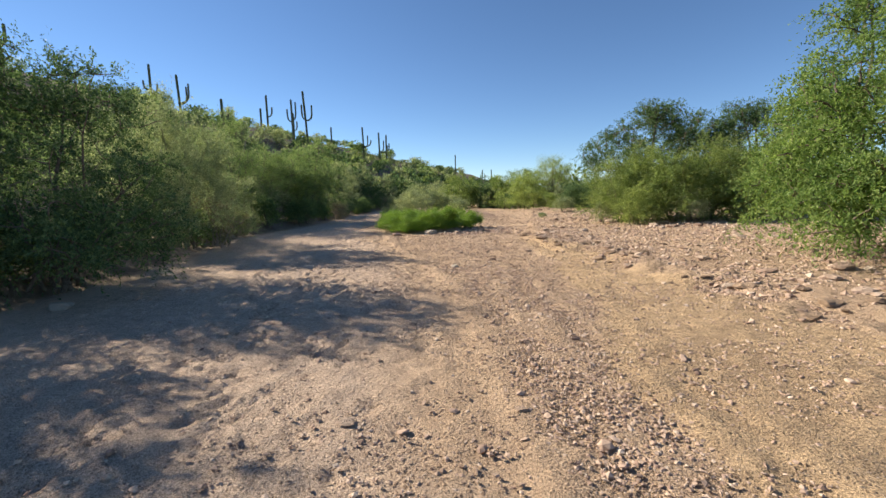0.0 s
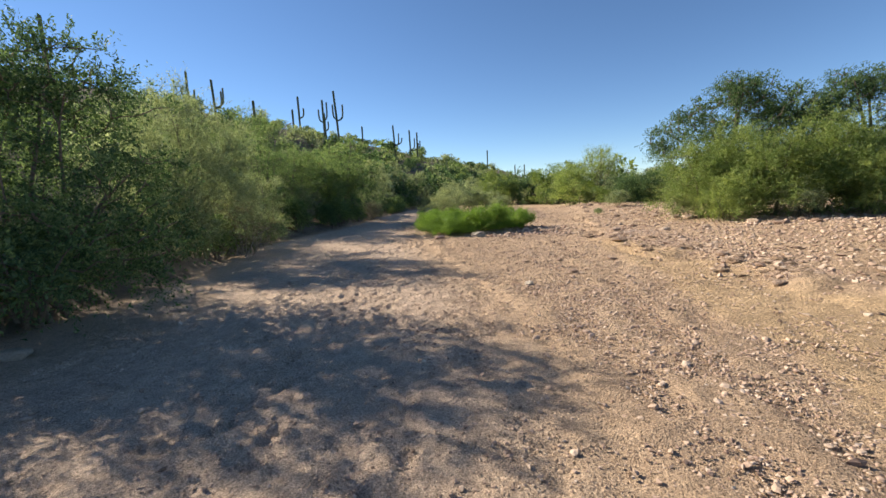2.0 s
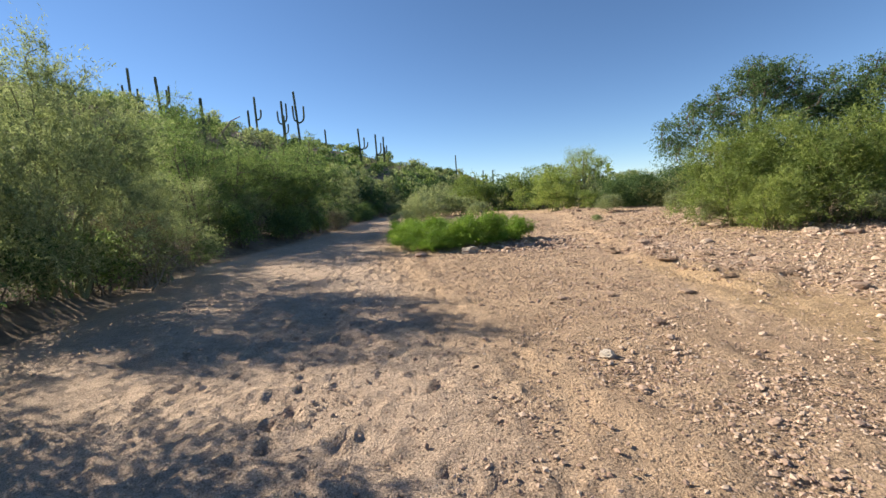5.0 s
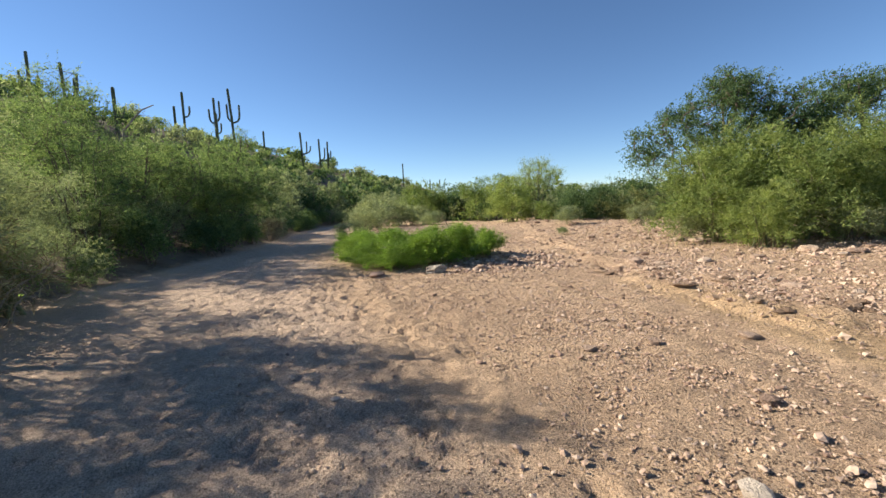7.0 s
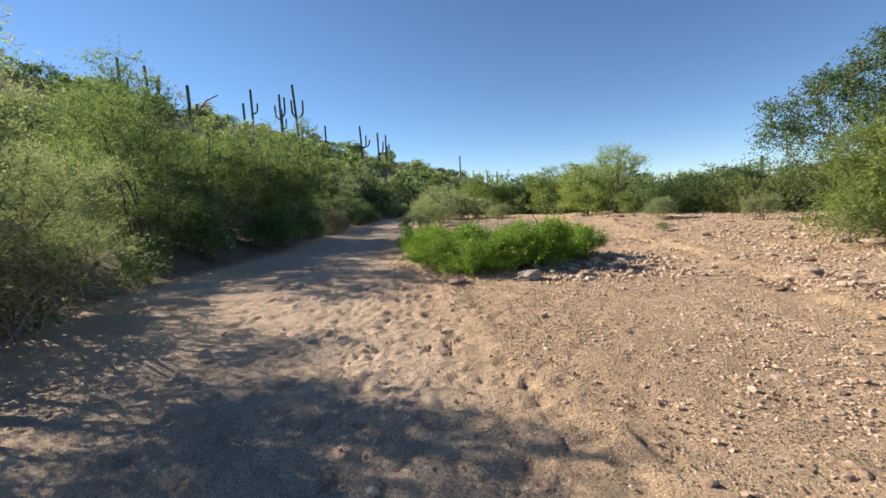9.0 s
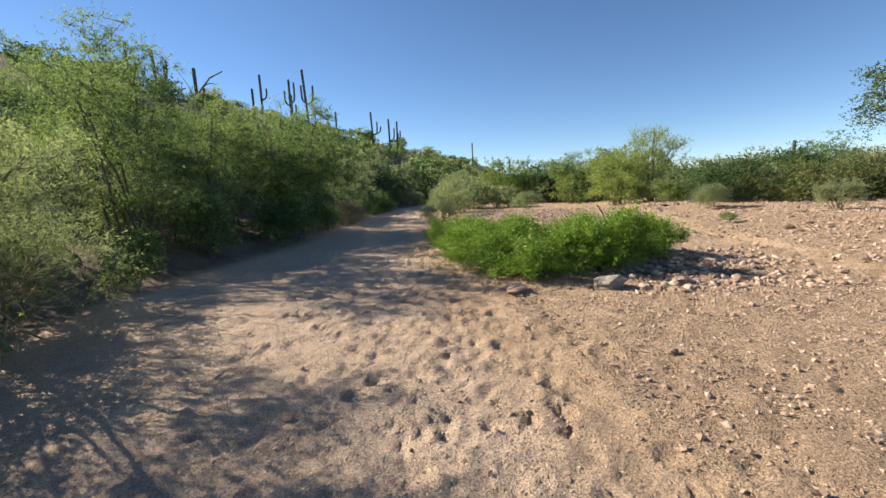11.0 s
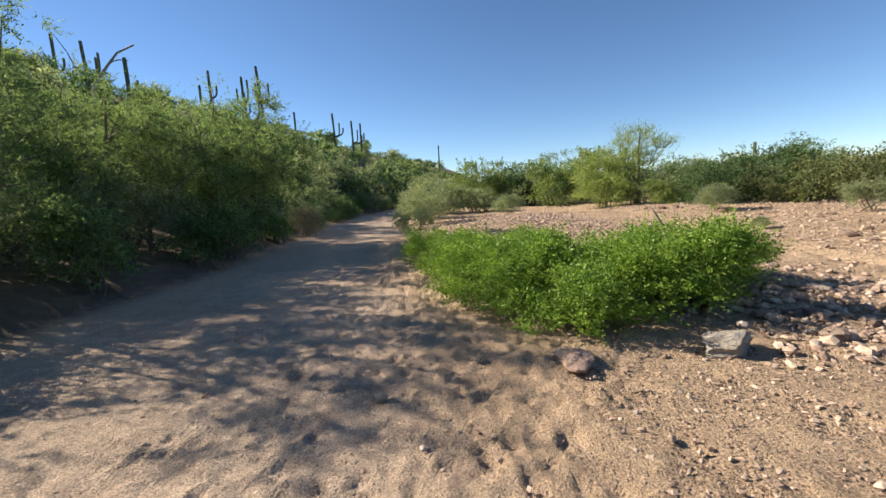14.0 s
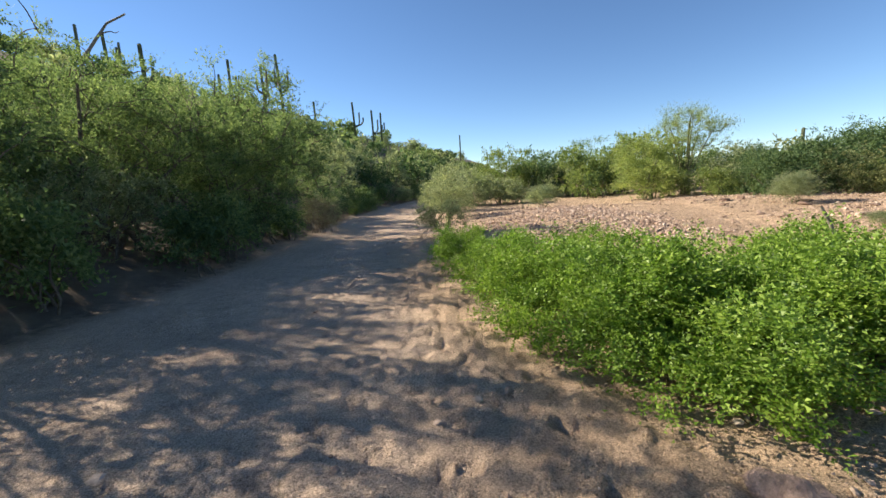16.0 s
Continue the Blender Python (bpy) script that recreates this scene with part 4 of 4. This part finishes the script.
def hill_shrub(kinds, k, x, y, size, tall, turn, sink=0.0):
    """The nearer ones are things of their own, those past sixty metres join the far scrub."""
    if y > 60:
        far_scrub.append((kinds[k][1], k, x, y, size, tall, turn, sink))
    else:
        put_plant(kinds[k], "hill_shrub", TONES[k] + " desert shrub on the hillside", "shrub", "hillside shrubs", x, y, size, tall, turn, sink)


def join_scrub(name, rows, leaf_kinds, label):
    verts, faces, tint, count = [], [], [], 0
    for me, k, x, y, size, tall, turn, sink in rows:
        v = np.empty(len(me.vertices) * 3, dtype=np.float32)
        me.vertices.foreach_get("co", v)
        v = v.reshape(-1, 3) * np.array([size, size, tall])
        c, n = math.cos(radians(turn)), math.sin(radians(turn))
        v = np.stack([v[:, 0] * c - v[:, 1] * n + x, v[:, 0] * n + v[:, 1] * c + y, v[:, 2] + height(x, y) - sink], -1)
        f = np.arange(len(v)).reshape(-1, 3) + count
        verts.append(v)
        faces.append(f)
        tint.append(np.full(len(f), k, dtype=np.int32))
        count += len(v)
    me = mesh_of(name, np.concatenate(verts), np.concatenate(faces), leaf_kinds[0])
    for leaf in leaf_kinds[1:]:
        me.materials.append(leaf)
    me.polygons.foreach_set("material_index", np.concatenate(tint))
    return tagged(new(name, me), label, "scrub", kind="stuff")


rng = np.random.default_rng(31)
made = 0
while made < 262:
    x, y = rng.uniform(-60, 4), rng.uniform(2, 125)
    if made > 195:
        x, y = rng.uniform(-30, -12), rng.uniform(10, 46)
    if made > 228:
        x, y = rng.uniform(-25, -14), rng.uniform(24, 46)
    s = float(table(BANK, y)) - x
    if s < 4 or s > 26 + 0.25 * y or (x > -7.5 and y < 40):
        continue
    k = int(rng.choice(4, p=(0.40, 0.32, 0.22, 0.06)))
    size = rng.uniform(0.8, 1.4) if s < 11 else rng.uniform(0.55, 1.05)
    near = y < 48
    hill_shrub(hill_kinds if near else far_kinds, k, x, y, size, size * rng.uniform(0.8, 1.1), rng.uniform(0, 360))
    made += 1
made = 0
while made < 104:
    y = rng.uniform(44, 128) if made < 44 else rng.uniform(85, 135) if made < 70 else rng.uniform(118, 190)
    x = float(table(BANK, y)) - (rng.uniform(0.5, 15) if made < 44 else rng.uniform(4, 24))
    k = int(rng.choice(4, p=(0.45, 0.25, 0.25, 0.05)))
    size = rng.uniform(1.2, 2.0)
    hill_shrub(far_kinds, k, x, y, size, size, rng.uniform(0, 360))
    made += 1
made = 0
while made < 75:
    x, y = rng.uniform(8, 85), rng.uniform(40, 150)
    if x < 12 + (y - 40) * 0.1:
        continue
    k = int(rng.choice(4, p=(0.28, 0.24, 0.34, 0.14)))
    size = rng.uniform(1.1, 2.0)
    put_plant(far_kinds[k], "plain_shrub", TONES[k] + " desert shrub on the plain", "shrub", "shrubs of the plain",
              x, y, size, size * rng.uniform(0.8, 1.2), rng.uniform(0, 360))
    made += 1


# --- saguaros ---
def ribbed(path, radius, ribs=11):
    """A fluted column along a path, round at its tip."""
    pts = np.array(path, dtype=float)
    s = np.concatenate([[0], np.cumsum(np.linalg.norm(np.diff(pts, axis=0), axis=1))])
    t = np.concatenate([np.linspace(0, s[-1] - radius, max(9, int(s[-1] / 0.4)), endpoint=False), s[-1] - radius * (1 - np.sin(np.linspace(0, np.pi / 2, 6)))])
    n = len(t)
    p = np.stack([np.interp(t, s, pts[:, k]) for k in range(3)], -1)
    for _ in range(2):
        p[1:-1] = (p[:-2] + 2 * p[1:-1] + p[2:]) / 4
    left = (s[-1] - t) / radius
    r = radius * np.where(left < 1, np.sqrt(np.clip(1 - (1 - left) ** 2, 0.0025, 1)), 1) * (0.85 + 0.15 * np.minimum(1, t / 1.2))
    tang = unit(np.gradient(p, axis=0))
    side = unit(np.cross(tang, np.array([0.2, 0.95, 0.1])))
    other = np.cross(tang, side)
    sides = ribs * 2
    ang = np.arange(sides) * np.pi / ribs
    flute = np.where(np.arange(sides) % 2, 0.84, 1.0)
    v = p[:, None] + (side[:, None] * np.cos(ang)[None, :, None] + other[:, None] * np.sin(ang)[None, :, None]) * (r[:, None] * flute)[..., None]
    i, j = np.meshgrid(np.arange(n - 1), np.arange(sides), indexing="ij")
    a = i * sides
    f = np.stack([a + j, a + (j + 1) % sides, a + sides + (j + 1) % sides, a + sides + j], -1).reshape(-1, 4)
    return v.reshape(-1, 3), f


def saguaro(x, y, top, tall, arms, lean=0.0, thick=0.27):
    """arms: height where it leaves, sideways reach (the sign is its side), height of its tip."""
    thing = new("saguaro")
    thick *= 0.58
    buried = max(0.0, top - tall - height(x, y) + 0.15)      # the foot reaches down into the slope
    tall += buried
    arms = [(at + buried, reach, tip + buried) for at, reach, tip in arms]
    thing.matrix_basis = Matrix.Translation((x, y, top - tall))
    part("trunk", mesh_of("saguaro_trunk", *ribbed([(0, 0, -0.3), (lean * 0.4, 0, tall * 0.5), (lean, 0, tall)], thick), CACTUS), thing)
    for k, (at, reach, tip) in enumerate(arms):
        out = math.copysign(1, reach)
        way = [(lean * at / tall, 0, at), (out * abs(reach) * 0.6, 0.1 * (-1) ** k, at + 0.02), (reach, 0.15 * (-1) ** k, at + 0.45), (reach * 1.04, 0.15 * (-1) ** k, (at + tip) / 2), (reach * 1.06, 0.15 * (-1) ** k, tip)]
        part("arm", mesh_of("saguaro_arm", *ribbed(way, thick * 0.78, 9), CACTUS), thing)
    many = "tall saguaro cactus with upright arms on the hill" if len(arms) > 1 else "single-armed saguaro cactus on the hill" if arms else "armless saguaro cactus column on the hill"
    return tagged(thing, many, "cactus", "saguaros")


saguaro(-51.35, 76.0, 25.8, 8.6, ((4.2, -1.2, 6.0), (3.4, 1.3, 5.2)), 0.1, 0.34)
saguaro(-39.7, 65.1, 20.7, 7.4, ((3.0, 1.0, 5.6), (3.2, 1.5, 6.0)), -0.2, 0.30)
saguaro(-23.5, 45.8, 12.4, 6.2, ((3.6, 0.55, 4.6),), 0.0, 0.24)
saguaro(-29.6, 72.7, 19.2, 8.2, ((4.6, 0.75, 6.2),), 0.0, 0.29)
saguaro(-26.2, 75.0, 18.9, 8.0, ((4.2, -0.8, 6.4), (4.4, 0.75, 7.5)), 0.0, 0.29)
saguaro(-25.3, 73.0, 16.2, 5.6, ((2.6, 0.5, 4.2),), 0.0, 0.26)
saguaro(-24.0, 76.2, 20.6, 9.6, ((4.6, -0.8, 7.3), (4.4, 1.0, 7.1)), -0.45, 0.32)
saguaro(-16.7, 91.6, 16.6, 7.8, ((3.4, 0.8, 6.0), (3.6, 1.5, 5.0)), -0.25, 0.30)
saguaro(-15.3, 105.1, 17.4, 8.4, ((3.6, 1.0, 6.4), (3.4, 1.9, 5.2)), -0.1, 0.34)
saguaro(-13.5, 104.0, 16.6, 7.0, ((3.0, 0.7, 5.0),), 0.1, 0.32)
saguaro(4.2, 119.5, 12.8, 10.2, (), 0.0, 0.28)
saguaro(42.0, 64.3, 5.5, 5.6, (), 0.0, 0.34)
saguaro(-50.8, 50.1, 24.9, 9.0, ((4.4, -1.1, 7.2), (4.0, 1.0, 6.4)), 0.1, 0.36)
saguaro(-21.3, 82.3, 15.2, 5.0, (), 0.0, 0.26)
saguaro(-28.4, 67.2, 15.9, 5.0, (), 0.0, 0.26)
saguaro(17.0, 140.0, 9.5, 7.0, (), 0.0, 0.32)
saguaro(15.0, 150.0, 10.2, 7.0, ((3.0, 0.8, 5.4),), 0.0, 0.32)


rng = np.random.default_rng(31)
for k in range(26):
    y = 21.0 + 0.95 * k + rng.uniform(-0.6, 0.6)
    x = table(BANK, y) - rng.uniform(6.5, 13.5)
    size, j = rng.uniform(0.75, 1.1), int(rng.integers(0, 3))
    put_plant(hill_kinds[j], "hill_shrub", TONES[j] + " desert shrub on the hillside", "shrub", "hillside shrubs", x, y, size, size * 1.05, rng.uniform(0, 360), sink=0.1)

for k in range(34):
    y = 36.0 + 0.9 * k + rng.uniform(-0.6, 0.6)
    x = table(BANK, y) - rng.uniform(8, 24)
    size, j = rng.uniform(0.8, 1.15), int(rng.integers(0, 3))
    hill_shrub(far_kinds, j, x, y, size, size, rng.uniform(0, 360), 0.1)
join_scrub("hillside_scrub", far_scrub, (GREY_LEAF, MESQUITE, DARK_LEAF, PALO), "mixed green scrub covering the far hillside")

# --- dead wood ---
def bare_branch(name, x, y, z, paths, label):
    v, f = tubes([(np.array(p, dtype=float), np.linspace(r, r * 0.35, len(p))) for p, r in paths], 6)
    ob = new(name, mesh_of(name, v, f, DEAD_WOOD, True))
    ob.location = (x, y, z)
    return tagged(ob, label, "branch")


bare_branch("dead_branch", -11.5, 25.2, 0, [
    ([(-0.55, 0, height(-12.05, 25.2) - 0.1), (-0.45, 0, 3.6), (-0.2, 0, 4.95), (0.2, 0.05, 5.45), (0.5, 0.05, 5.77), (0.95, 0.1, 5.98)], 0.06),
    ([(0.2, 0.05, 5.45), (0.35, 0.05, 5.55), (0.5, 0.05, 5.58), (0.62, 0.0, 5.56), (0.7, 0.0, 5.52), (0.8, 0.0, 5.55)], 0.02)], "bare bent dead branch rising out of the shrubs")
bare_branch("dead_stick", 0.1, 17.7, height(0.1, 17.7), [
    ([(0.3, 0, -0.05), (0.24, 0, 0.35), (0.16, 0, 0.7), (0.08, 0, 0.9), (-0.02, 0, 1.06)], 0.03)], "bare grey stick standing among the green shrubs")
